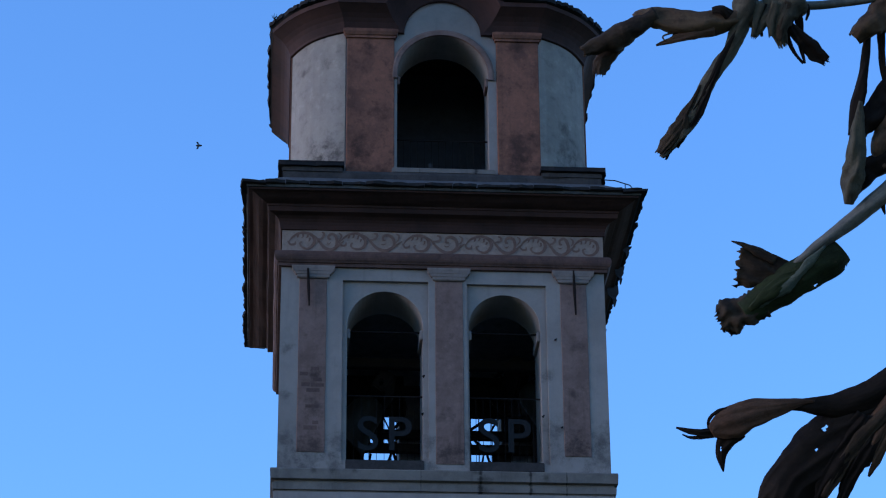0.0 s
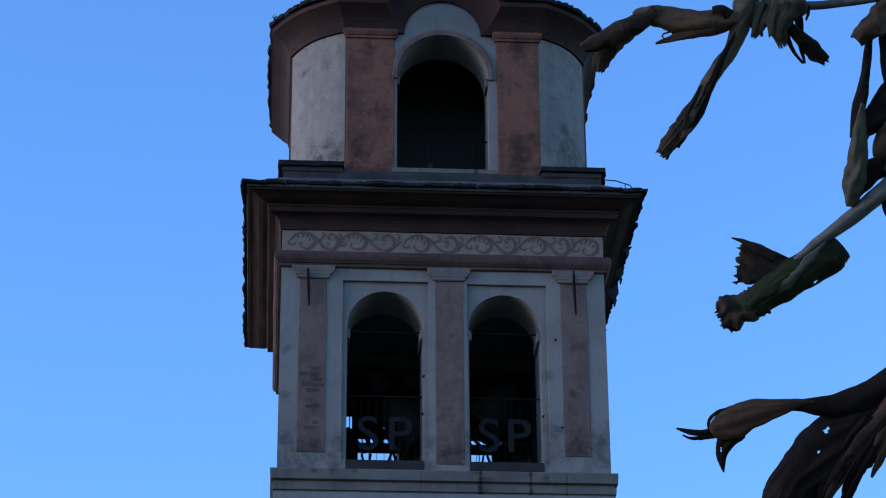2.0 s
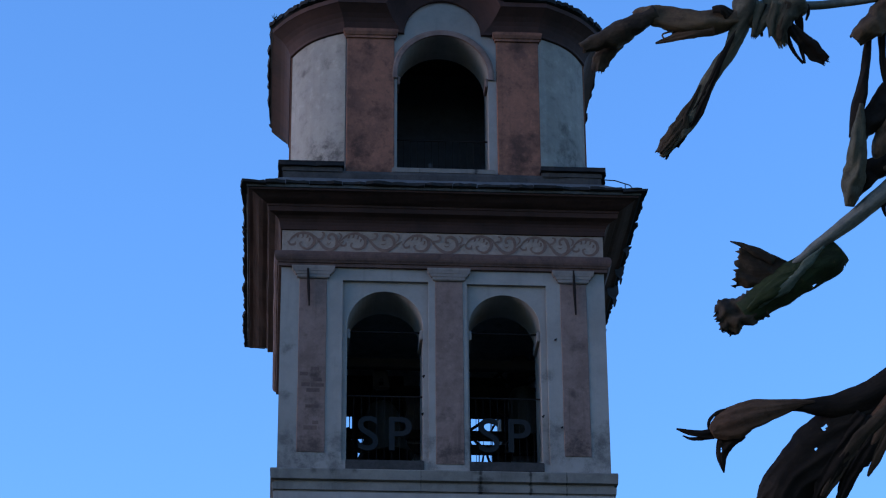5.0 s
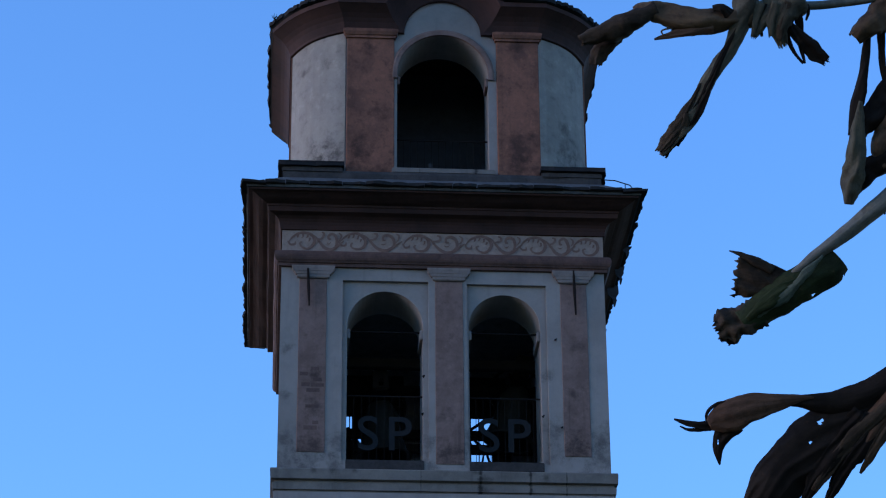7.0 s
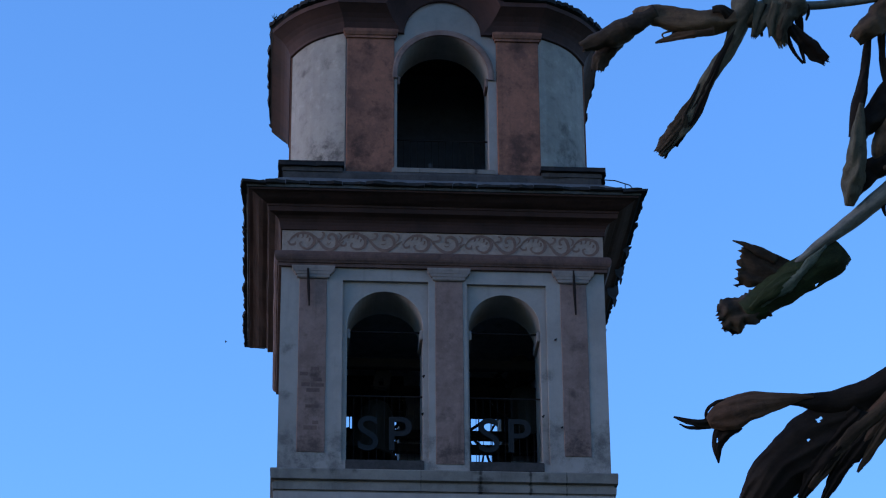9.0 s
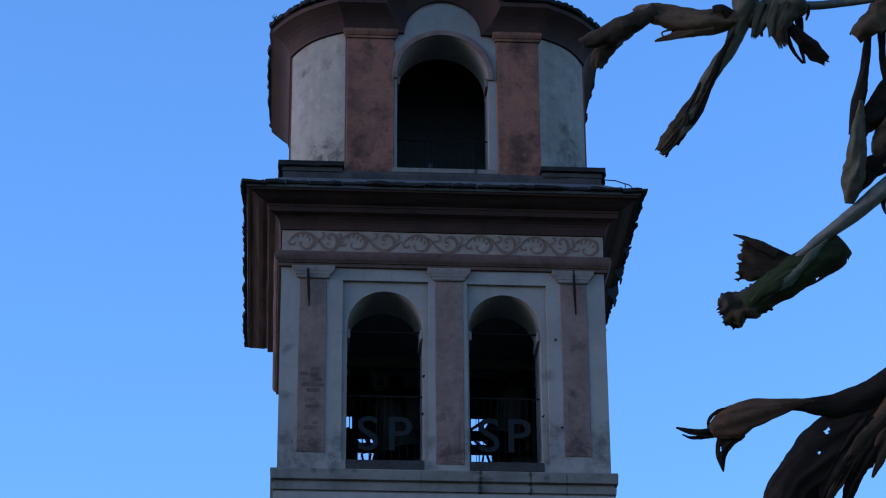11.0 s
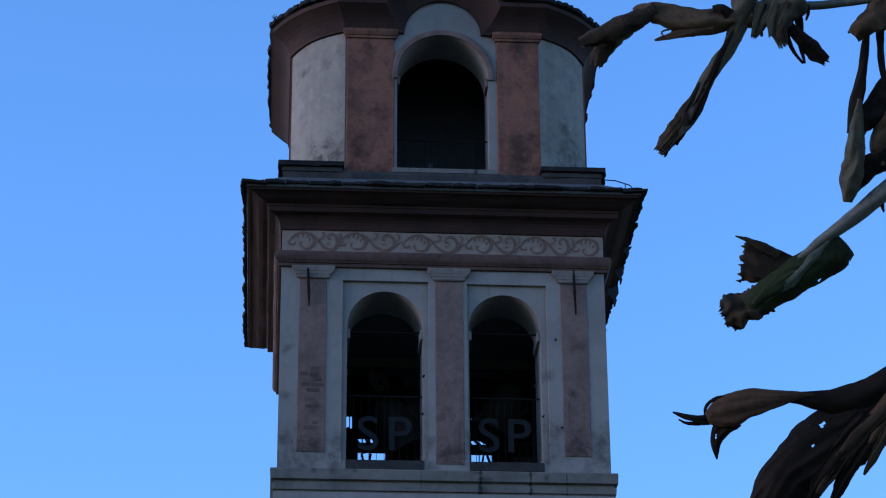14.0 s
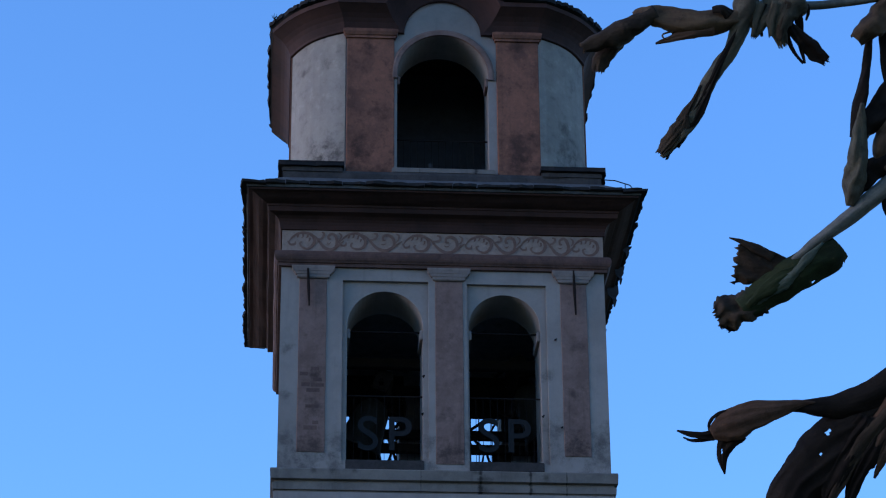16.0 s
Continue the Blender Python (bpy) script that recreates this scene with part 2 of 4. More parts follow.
def square(o, z, cx=0.0, cy=2.5, h=2.5, wob=0.0, cuts=1):
    """Corners of the tower's square plan, o metres outside the wall."""
    r = h + o
    c = [(-r, -r), (r, -r), (r, r), (-r, r)]
    out = []
    for k in range(4):
        a, b = c[k], c[(k + 1) % 4]
        for i in range(cuts):
            t = i / cuts
            x, y = a[0] + (b[0] - a[0]) * t, a[1] + (b[1] - a[1]) * t
            w = wob * (noise.noise((x * 2.1, y * 2.1, z * 3 + o * 7)))
            out.append((cx + x + w, cy + y + w, z + w * 0.6))
    return out


def drum_plan(o, z, h=2.4, a=1.55):
    """Square plan with broad, slightly bulging chamfers at the corners."""
    r, s = h + o, a + o * 0.414
    out = []
    for k in range(4):
        ang = k * math.pi / 2
        p0, p1 = Vector((s, -r)), Vector((r, -s))
        pts = []
        for i in range(9):
            t = i / 8
            p = p0.lerp(p1, t)
            p += Vector((1, -1)).normalized() * 0.13 * math.sin(math.pi * t)
            pts.append(p)
        for p in pts:
            c, q = math.cos(ang), math.sin(ang)
            out.append((p.x * c - p.y * q, 2.5 + p.x * q + p.y * c, z))
    return out


def arched_wall(bm, x0, x1, z0, z1, y0, y1, holes):
    """Wall slab with openings through it. holes: centre, half width, sill, springing, arched or square-headed."""
    cuts, x = [], x0
    for cx, hw, sill, spring, arched in sorted(holes):
        cuts.append(((x, z0), (cx - hw, z0), None))
        cuts.append((None, None, (cx, hw, sill, spring, arched)))
        x = cx + hw

    def both(poly):
        bm.faces.new([bm.verts.new((px, y0, pz)) for px, pz in poly])
        bm.faces.new([bm.verts.new((px, y1, pz)) for px, pz in reversed(poly)])

    def reveal(a, b):
        bm.faces.new([bm.verts.new(p) for p in ((a[0], y0, a[1]), (b[0], y0, b[1]), (b[0], y1, b[1]), (a[0], y1, a[1]))])

    for a, b, hole in cuts:
        if hole is None:
            if b[0] - a[0] > 1e-6:
                both([(a[0], z0), (b[0], z0), (b[0], z1), (a[0], z1)])
            continue
        cx, hw, sill, spring, arched = hole
        if sill > z0:
            both([(cx - hw, z0), (cx + hw, z0), (cx + hw, sill), (cx - hw, sill)])
        n = 24 if arched else 1
        top = [(cx - hw * math.cos(math.pi * i / n), spring + (hw * math.sin(math.pi * i / n) if arched else 0)) for i in range(n + 1)]
        for p, q in zip(top, top[1:]):
            both([p, q, (q[0], z1), (p[0], z1)])
            reveal(p, q)
        reveal((cx - hw, sill), top[0])
        reveal(top[-1], (cx + hw, sill))
        reveal((cx - hw, sill), (cx + hw, sill))
    both([(x, z0), (x1, z0), (x1, z1), (x, z1)])
    for a, b in (((x0, z0), (x1, z0)), ((x1, z0), (x1, z1)), ((x1, z1), (x0, z1)), ((x0, z1), (x0, z0))):
        reveal(a, b)
    bmesh.ops.remove_doubles(bm, verts=bm.verts, dist=0.0005)


def tube(bm, pts, r, n=8):
    loops = []
    for i, p in enumerate(pts):
        p = Vector(p)
        d = (Vector(pts[min(i + 1, len(pts) - 1)]) - Vector(pts[max(i - 1, 0)])).normalized()
        s = d.orthogonal().normalized()
        u = d.cross(s)
        rr = r[i] if isinstance(r, (list, tuple)) else r
        loops.append([p + (s * math.cos(a) + u * math.sin(a)) * rr for a in (2 * math.pi * k / n for k in range(n))])
    rings(bm, loops, True, True)


# ---- ground ----
bm = bmesh.new()
N = 24
for i in range(N + 1):
    for j in range(N + 1):
        sx, sy = (i / N * 2 - 1), (j / N * 2 - 1)
        x, y = 3000 * sx * abs(sx) ** 2, 3000 * sy * abs(sy) ** 2
        bm.verts.new((x, y, 0.06 * noise.noise((x * 0.2, y * 0.2, 0)) - 0.06))
bm.verts.ensure_lookup_table()
for i in range(N):
    for j in range(N):
        a = i * (N + 1) + j
        bm.faces.new([bm.verts[k] for k in (a, a + N + 1, a + N + 2, a + 1)])
tagged(part("ground", bm, SOIL), "dull green grass and bare earth", "ground", kind="structure")

# ---- the bell tower: the belfry ledge lies 15.62 m above the ground ----
LZ = 15.62
tower = tagged(new("bell_tower"), "old square church bell tower of faded pink and grey plaster", "bell tower")
tower.location = (0, 0, LZ)

bm = bmesh.new()
rings(bm, [square(0.30, -LZ - 0.3), square(0.30, -LZ + 1.2), square(0.05, -LZ + 1.25), square(0.05, -0.36)], cap=True)
part("shaft", bm, WHITE, tower, "grey plastered lower shaft")
bm = bmesh.new()
arched_wall(bm, -2.15, 2.2, -4.2, -0.62, -0.09, -0.052, [(0.02, 1.65, -4.0, -0.86, False)])
part("panel_border", bm, WHITE, tower, "raised border of the lower wall panel")

bm = bmesh.new()
rings(bm, [square(0.0, -0.40, wob=0.006, cuts=14), square(0.03, -0.395, wob=0.006, cuts=14), square(0.03, -0.335, wob=0.006, cuts=14), square(0.06, -0.325, wob=0.01, cuts=14),
           square(0.066, -0.22, wob=0.012, cuts=14), square(0.03, -0.21, wob=0.01, cuts=14), square(0.03, -0.18, wob=0.01, cuts=14), square(0.09, -0.165, wob=0.01, cuts=14), square(0.098, -0.02, wob=0.014, cuts=14),
           square(0.09, 0.0, wob=0.014, cuts=14), square(-0.7, 0.02, cuts=14)])
part("ledge", bm, LEDGE, tower, "weather-stained moulded stone ledge")

LEFT, RIGHT = (-0.895, 0.58, 0.17, 2.415, True), (0.94, 0.55, 0.17, 2.425, True)
bm = bmesh.new()
arched_wall(bm, -2.5, 2.5, 0.0, 4.06, 0.06, 0.87, [LEFT, RIGHT])
part("front_wall", bm, WHITE, tower, "grey-white plastered wall with two arched openings")
bm = bmesh.new()
BACK = [(-0.96, 0.49, 0.17, 2.86, True), (0.78, 0.47, 0.17, 2.86, True)]
arched_wall(bm, -2.5, 2.5, 0.0, 4.06, 4.25, 5.0, BACK)
part("back_wall", bm, INNER, tower)
for sx in (-1, 1):
    bm = made_box(*(sorted((sx * 2.5, sx * 1.8))), 0.872, 4.248, 0.0, 4.06)
    part("side_wall", bm, WHITE, tower)
bm = bmesh.new()
arched_wall(bm, -2.503, 2.503, 0.0, 3.40, 0.0, 0.058, [(-0.893, 0.66, 0.155, 3.145, False), (0.977, 0.614, 0.155, 3.125, False)])
part("wall_facing", bm, WHITE, tower, "plaster facing with two square recesses")
part("belfry_floor", made_box(-1.8, 1.8, 0.872, 4.248, -0.1, 0.10), INNER, tower)
part("belfry_ceiling", made_box(-1.8, 1.8, 0.872, 4.248, 3.7, 4.06), INNER, tower)
for sx in (-1, 1):
    part("inner_lining", made_box(*sorted((sx * 1.797, sx * 1.76)), 0.90, 4.22, 0.1, 3.7), INNER, tower)
for y0, y1, holes in ((0.873, 0.895, [LEFT, RIGHT]), (4.225, 4.247, BACK)):
    bm = bmesh.new()
    arched_wall(bm, -1.759, 1.759, 0.1, 3.7, y0, y1, holes)
    part("inner_lining", bm, INNER, tower)

# pilasters with their capitals
for cx, hw, low in ((-2.01, 0.212, 0.29), (0.085, 0.215, 0.13), (2.013, 0.205, 0.29)):
    bm = bmesh.new()
    loops = []
    for k in range(13):
        z = low + (3.15 - low) * k / 12
        w = [0.006 * noise.noise((cx * 3 + s, z * 2.3, s)) for s in (0, 5)]
        loops.append([(cx - hw + w[0], -0.001, z), (cx - hw + 0.006 + w[0], -0.012, z), (cx + hw - 0.006 + w[1], -0.012, z), (cx + hw + w[1], -0.001, z)])
    rings(bm, loops, cap=True)
    pil = part("pilaster", bm, LOWPINK, tower, "faded pink plaster pilaster, stained and patched")
    bm = bmesh.new()
    rings(bm, [[(cx - hw - o, -0.001, z), (cx - hw - o, -d, z), (cx + hw + o, -d, z), (cx + hw + o, -0.001, z)] for o, d, z in
               ((0.0, 0.034, 3.155), (0.035, 0.05, 3.17), (0.04, 0.055, 3.21), (0.06, 0.062, 3.215), (0.085, 0.07, 3.26), (0.10, 0.075, 3.265),
                (0.12, 0.085, 3.325), (0.12, 0.085, 3.35))], cap=True)
    part("capital", bm, CAP, pil, "moulded greyish pink plaster capital")

    if cx < -1:
        rb = random.Random(12)
        for course in range(14):
            z = 0.50 + 0.088 * course
            x = cx - hw + 0.02 + rb.uniform(0, 0.12)
            while x < cx + hw - 0.10:
                w = rb.choice((0.09, 0.13, 0.20))
                if rb.random() < 0.36 and x + w < cx + hw - 0.015:
                    d = 0.0128 + rb.uniform(0, 0.0012)
                    part("brick", made_box(x, x + w, -d, -0.006, z - rb.uniform(0.026, 0.036), z + rb.uniform(0.022, 0.036)), BRICK, pil)
                x += w + 0.015

# impost blocks where the arches spring
for cx, hw, sill, spring, arched in (LEFT, RIGHT):
    for s in (-1, 1):
        a, b = cx + s * hw, cx + s * (hw - 0.045)
        part("impost", made_box(min(a, b), max(a, b), 0.10, 0.70, spring - 0.20, spring - 0.04, bevel=0.01), WHITE, tower, "small pale plaster impost block")
    part("window_sill", made_box(cx - hw - 0.01, cx + hw + 0.01, -0.014, 0.12, 0.025, 0.18, bevel=0.01), SILL, tower, "stained dark sill of the opening")
    bm = bmesh.new()
    tube(bm, [(cx - hw - 0.05, 0.42, spring + 0.05), (cx + hw + 0.05, 0.42, spring + 0.05)], 0.014, 6)
    part("tie_rod", bm, IRON, tower, "thin iron tie rod across the arch")

# bead moulding, frieze and stepped cornice
bm = bmesh.new()
prof = [(0.0, 3.345), (0.05, 3.35), (0.055, 3.40), (0.075, 3.405)] + [(0.06 + 0.06 * math.sin(a), 3.51 - 0.095 * math.cos(a)) for a in (math.pi * k / 8 for k in range(1, 8))] + [(0.06, 3.61), (0.03, 3.62), (0.0, 3.635)]
rings(bm, [square(o, z, wob=0.012, cuts=16) for o, z in prof])
part("bead_moulding", bm, BEAD, tower, "rounded brownish plaster string course")
bm = bmesh.new()
rings(bm, [square(o, z, cuts=6) for o, z in ((-0.05, 3.63), (0.004, 3.631), (0.004, 4.04), (-0.05, 4.041))])
frieze = part("frieze", bm, FRIEZE, tower, "pale frieze band with painted scrolls")


def spline(rows, n):
    """Smooth rows of numbers through the given ones."""
    rows = [np.array(r, float) for r in rows]
    pts = [2 * rows[0] - rows[1]] + rows + [2 * rows[-1] - rows[-2]]
    out = []
    for i in range(len(rows) - 1):
        p0, p1, p2, p3 = pts[i:i + 4]
        for k in range(n):
            t = k / n
            out.append(0.5 * (2 * p1 + (p2 - p0) * t + (2 * p0 - 5 * p1 + 4 * p2 - p3) * t * t + (3 * p1 - p0 - 3 * p2 + p3) * t ** 3))
    out.append(rows[-1])
    return out


def scroll_unit(seed, span, last=False):
    """One unit of the painted running scroll: a volute under an arching stem, then a trough with hooked leaves, as a thin layer of paint."""
    bm = bmesh.new()
    rs = random.Random(seed)
    u = 0.00877
    layer = [0]

    def stroke(pts, ws, stretch=False):
        f = span / (105 * u) if stretch else 1.0
        pts = [(((p[0] - 18) * f + 18 if stretch else p[0]) + rs.uniform(-0.8, 0.8), p[1] + rs.uniform(-0.8, 0.8)) for p in pts]
        rows = spline([(*p, w) for p, w in zip(pts, ws)], 6)
        layer[0] += 1
        y = -0.0004 * layer[0]
        edge = []
        for i, r in enumerate(rows):
            a, c = rows[max(i - 1, 0)], rows[min(i + 1, len(rows) - 1)]
            d = Vector((c[0] - a[0], c[1] - a[1])).normalized()
            w = max(0.2, 0.66 * r[2] * (1 + 0.12 * rs.uniform(-1, 1)))
            edge.append([bm.verts.new(((r[0] + k * -d.y * w) * u, y, (r[1] + k * d.x * w) * u)) for k in (1, -1)])
        for (a, b), (c, d) in zip(edge, edge[1:]):
            bm.faces.new((a, c, d, b))

    stroke([(-28, -3), (-20, 8), (-9, 15), (3, 16), (14, 11), (18, 1), (15, -9), (6, -15), (-4, -13), (-8, -6), (-4, -2)], (1.2, 2.6, 3.6, 4.0, 4.2, 4.4, 4.2, 3.4, 2.6, 2.8, 2.0))
    stroke([(-29, -1), (-24, -8), (-17, -7), (-16, -2)], (2.0, 3.0, 3.0, 1.0))
    for x, z in ((-10, 10), (-2, 11), (6, 9), (11, 3)):
        stroke([(x, z + 3), (x - 1, z - 2), (x - 3, z - 4)], (2.6, 2.0, 0.3))
    if not last:
        stroke([(8, 16), (20, 9), (29, -2), (39, -13), (52, -16), (64, -10), (72, -3), (79, 2)], (0.6, 2.4, 3.4, 4.6, 4.6, 4.0, 2.6, 1.2), True)
        stroke([(24, 5), (31, 5), (37, 9), (37, 15), (32, 17)], (1.2, 2.6, 3.2, 3.0, 1.6), True)
        stroke([(59, -13), (65, -3), (63, 9), (55, 15), (47, 11), (47, 5), (52, 4)], (1.5, 3.6, 4.4, 4.0, 3.2, 3.0, 2.0), True)
        stroke([(68, 0), (73, 6), (74, 13), (69, 17)], (0.8, 2.2, 2.6, 1.2), True)
        stroke([(44, -3), (48, -5), (53, -2)], (0.6, 1.6, 0.4), True)
    me = bpy.data.meshes.new("scroll")
    bm.to_mesh(me)
    bm.free()
    me.materials.append(SCROLL)
    return me


crest = (-2.16, -1.37, -0.38, 0.59, 1.44, 2.26)
for k, x in enumerate(crest):
    sc = new("scroll", scroll_unit(k, crest[k + 1] - x if k < 5 else 0.8, k == 5))
    sc.parent = frieze
    sc.location = (x, -0.010, 3.80 + 0.006 * math.sin(k * 2.3))

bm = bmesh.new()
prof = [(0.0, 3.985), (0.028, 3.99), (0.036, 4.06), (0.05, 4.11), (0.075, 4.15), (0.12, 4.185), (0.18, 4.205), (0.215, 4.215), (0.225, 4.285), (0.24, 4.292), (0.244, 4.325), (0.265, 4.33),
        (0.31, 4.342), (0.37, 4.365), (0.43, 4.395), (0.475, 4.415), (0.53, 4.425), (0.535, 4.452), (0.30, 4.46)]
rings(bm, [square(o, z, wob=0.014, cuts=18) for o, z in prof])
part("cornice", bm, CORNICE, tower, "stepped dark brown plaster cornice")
bm = bmesh.new()
rings(bm, [square(0.0, 4.455), square(0.56, 4.455), square(0.57, 4.50), square(0.0, 4.92), square(-0.3, 4.92)])
roof = part("lower_roof", bm, ROOFTOP, tower, "low slate roof skirt over the cornice")
rnd = random.Random(4)


def slate(parent, m, w, d, h):
    """A thick roofing slate with a broken front edge; x along the eave, y outwards."""
    bm = bmesh.new()
    n = 4
    out = [d + rnd.uniform(-0.025, 0.02) for _ in range(n + 1)]
    top = [(-w / 2 + w * i / n, out[i]) for i in range(n + 1)]
    loops = []
    for z in (0, h):
        loops.append([(-w / 2, -0.25, z + 0.03)] + [(x + rnd.uniform(-0.006, 0.006), y - (0.012 if z else 0), z + rnd.uniform(-0.006, 0.006)) for x, y in top] + [(w / 2, -0.25, z + 0.03)])
    rings(bm, loops, cap=True)
    ob = part("slate", bm, SLATE, parent)
    ob.matrix_basis = m
    return ob


for side in range(4):
    turn = Matrix.Translation((0, 2.5, 0)) @ Matrix.Rotation(side * math.pi / 2, 4, "Z")
    x = -3.14
    while x < 3.0:
        w = rnd.uniform(0.30, 0.52)
        w = min(w, 3.15 - x)
        slate(roof, turn @ pose(x + w / 2, -3.02, 4.462 + rnd.uniform(-0.004, 0.004), 180, rnd.uniform(-0.5, 0.5), rnd.uniform(-1, 1)) @ pose(0, 0, -0.075), w - 0.006,
              0.125 + rnd.uniform(-0.02, 0.015), 0.040 + rnd.uniform(-0.008, 0.008))
        x += w

# plinth of the upper storey
bm = bmesh.new()
rings(bm, [square(o, z, wob=0.03, cuts=36) for o, z in ((0.02, 4.6), (0.018, 4.80), (0.016, 4.90), (0.014, 5.00), (0.0, 5.05), (-0.6, 5.07))], cap=True)
part("drum_plinth", bm, PLINTH, tower, "blackened plaster plinth under the upper storey")
for sx in (-1, 1):
    for y0, y1 in ((-0.035, 0.93), (4.07, 5.035)):
        part("corner_block", made_box(*sorted((sx * 2.535, sx * 1.57)), y0, y1, 5.0, 5.112, bevel=0.02), PLINTH, tower, "blackened corner block of the plinth")
        slab = bmesh.new()
        xa, xb = sorted((sx * 2.59, sx * 1.56))
        ya, yb = (y0 - 0.05, y1) if y0 < 1 else (y0, y1 + 0.05)
        lower, upper = [], []
        for (p0, p1) in (((xa, ya), (xb, ya)), ((xb, ya), (xb, yb)), ((xb, yb), (xa, yb)), ((xa, yb), (xa, ya))):
            for i in range(9):
                t = i / 9
                x, y = p0[0] + (p1[0] - p0[0]) * t, p0[1] + (p1[1] - p0[1]) * t
                j = 0.045 * noise.noise((x * 6, y * 6, sx))
                lower.append((x + j, y + j * 0.6, 5.108 - abs(j) * 0.8))
                upper.append((x + j * 0.7, y + j, 5.178 + j * 0.5))
        rings(slab, [lower, upper], cap=True)
        part("corner_slab", slab, SLATE, tower, "black ragged slate slab on the corner of the plinth")

# upper storey: square with bulging chamfered corners, one arched opening in front
loop0, loop1 = drum_plan(0, 5.1), drum_plan(0, 7.78)
for k in range(4):
    bm = bmesh.new()
    rings(bm, [loop0[k * 9:k * 9 + 9], loop1[k * 9:k * 9 + 9]], closed=False)
    bmesh.ops.solidify(bm, geom=bm.faces[:], thickness=0.35)
    part("chamfer_wall", bm, PALE, tower, "curved grey-white plaster corner wall")
bm = bmesh.new()
arched_wall(bm, -1.552, 1.552, 5.05, 8.75, 0.12, 0.85, [(0.02, 0.735, 5.14, 6.90, True)])
part("drum_front_wall", bm, WHITE, tower, "grey-white plaster wall with one arched opening")
part("drum_back_wall", made_box(-1.552, 1.552, 4.3, 4.88, 5.1, 8.75), WHITE, tower)
for s in (-1, 1):
    part("drum_side_wall", made_box(*sorted((s * 2.38, s * 1.8)), 0.948, 4.052, 5.1, 7.9), PINK, tower)
# floor, linings and an added partition, coloured dark for the shade inside
part("drum_floor", made_box(-1.5, 1.5, 0.86, 4.29, 5.1, 5.2), SHADE_INNER, tower)
part("drum_lining", made_box(-1.5, 1.5, 2.2, 2.3, 5.2, 8.6), SHADE_INNER, tower, "sooty inner partition")
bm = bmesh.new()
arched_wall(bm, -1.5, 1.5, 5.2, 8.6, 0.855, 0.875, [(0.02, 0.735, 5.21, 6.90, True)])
part("drum_lining", bm, SHADE_INNER, tower)
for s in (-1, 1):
    part("drum_lining", made_box(*sorted((s * 1.5, s * 1.47)), 0.88, 2.19, 5.2, 8.6), SHADE_INNER, tower)

# archivolt and reveal round the upper opening
bm = bmesh.new()
loops = []
for rr, y in ((0.738, 0.119), (0.738, 0.075), (0.80, 0.07), (0.835, 0.085), (0.835, 0.119)):
    lp = [(0.02 - rr, y, 6.82)]
    lp += [(0.02 - rr * math.cos(math.pi * i / 28), y, 6.90 + rr * math.sin(math.pi * i / 28)) for i in range(29)]
    lp += [(0.02 + rr, y, 6.82)]
    loops.append(lp)
rings(bm, loops, closed=False)
part("archivolt", bm, LOWPINK, tower, "pinkish moulded plaster arch round the opening")
for s in (-1, 1):
    part("drum_impost", made_box(*sorted((0.02 + s * 0.735, 0.02 + s * 0.69)), 0.125, 0.46, 6.72, 6.88, bevel=0.012), LOWPINK, tower, "pinkish impost block of the upper arch")
part("sill_post", made_box(-0.20, -0.12, 0.46, 0.54, 5.145, 5.48, bevel=0.01), PLINTH, tower, "short grey post behind the railing")
part("drum_sill", made_box(-0.80, 0.84, 0.0, 0.16, 5.045, 5.145, bevel=0.015), LEDGE, tower, "pale stone sill")

for cx, hw in ((-1.145, 0.385), (1.235, 0.345)):
    bm = bmesh.new()
    rings(bm, [[(cx - hw, 0.119, z), (cx - hw + 0.01, 0.075, z), (cx + hw - 0.01, 0.075, z), (cx + hw, 0.119, z)] for z in (5.06, 5.6, 6.2, 6.8, 7.3, 7.55)], cap=True)
    pil = part("drum_pilaster", bm, PINK, tower, "weathered brick-red plaster pilaster")
    bm = bmesh.new()
    rings(bm, [[(cx - hw - o, 0.118, z), (cx - hw - o, 0.075 - d, z), (cx + hw + o, 0.075 - d, z), (cx + hw + o, 0.118, z)] for o, d, z in
               ((0.0, 0.005, 7.53), (0.02, 0.03, 7.535), (0.025, 0.035, 7.575), (0.04, 0.05, 7.58), (0.055, 0.075, 7.63), (0.06, 0.08, 7.67), (0.0, 0.08, 7.68))], cap=True)
    part("capital", bm, PINK, pil, "moulded red plaster capital")
for s in (-1, 1):
    for yy in (1.32, 3.68):
        part("drum_pilaster", made_box(*sorted((s * 2.378, s * 2.425)), yy - 0.36, yy + 0.36, 5.1, 7.7), PINK, tower, "weathered brick-red plaster pilaster")

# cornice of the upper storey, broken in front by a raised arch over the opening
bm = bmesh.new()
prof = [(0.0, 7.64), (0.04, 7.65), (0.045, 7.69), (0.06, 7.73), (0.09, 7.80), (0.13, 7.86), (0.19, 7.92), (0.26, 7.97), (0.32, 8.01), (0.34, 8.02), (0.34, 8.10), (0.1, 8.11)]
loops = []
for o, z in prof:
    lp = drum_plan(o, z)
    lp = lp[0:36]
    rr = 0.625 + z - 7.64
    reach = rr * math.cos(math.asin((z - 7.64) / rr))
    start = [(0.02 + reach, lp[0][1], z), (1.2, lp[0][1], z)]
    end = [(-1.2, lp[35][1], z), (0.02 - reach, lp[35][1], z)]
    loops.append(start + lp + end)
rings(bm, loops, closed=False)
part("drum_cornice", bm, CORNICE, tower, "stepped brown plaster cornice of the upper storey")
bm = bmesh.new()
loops = []
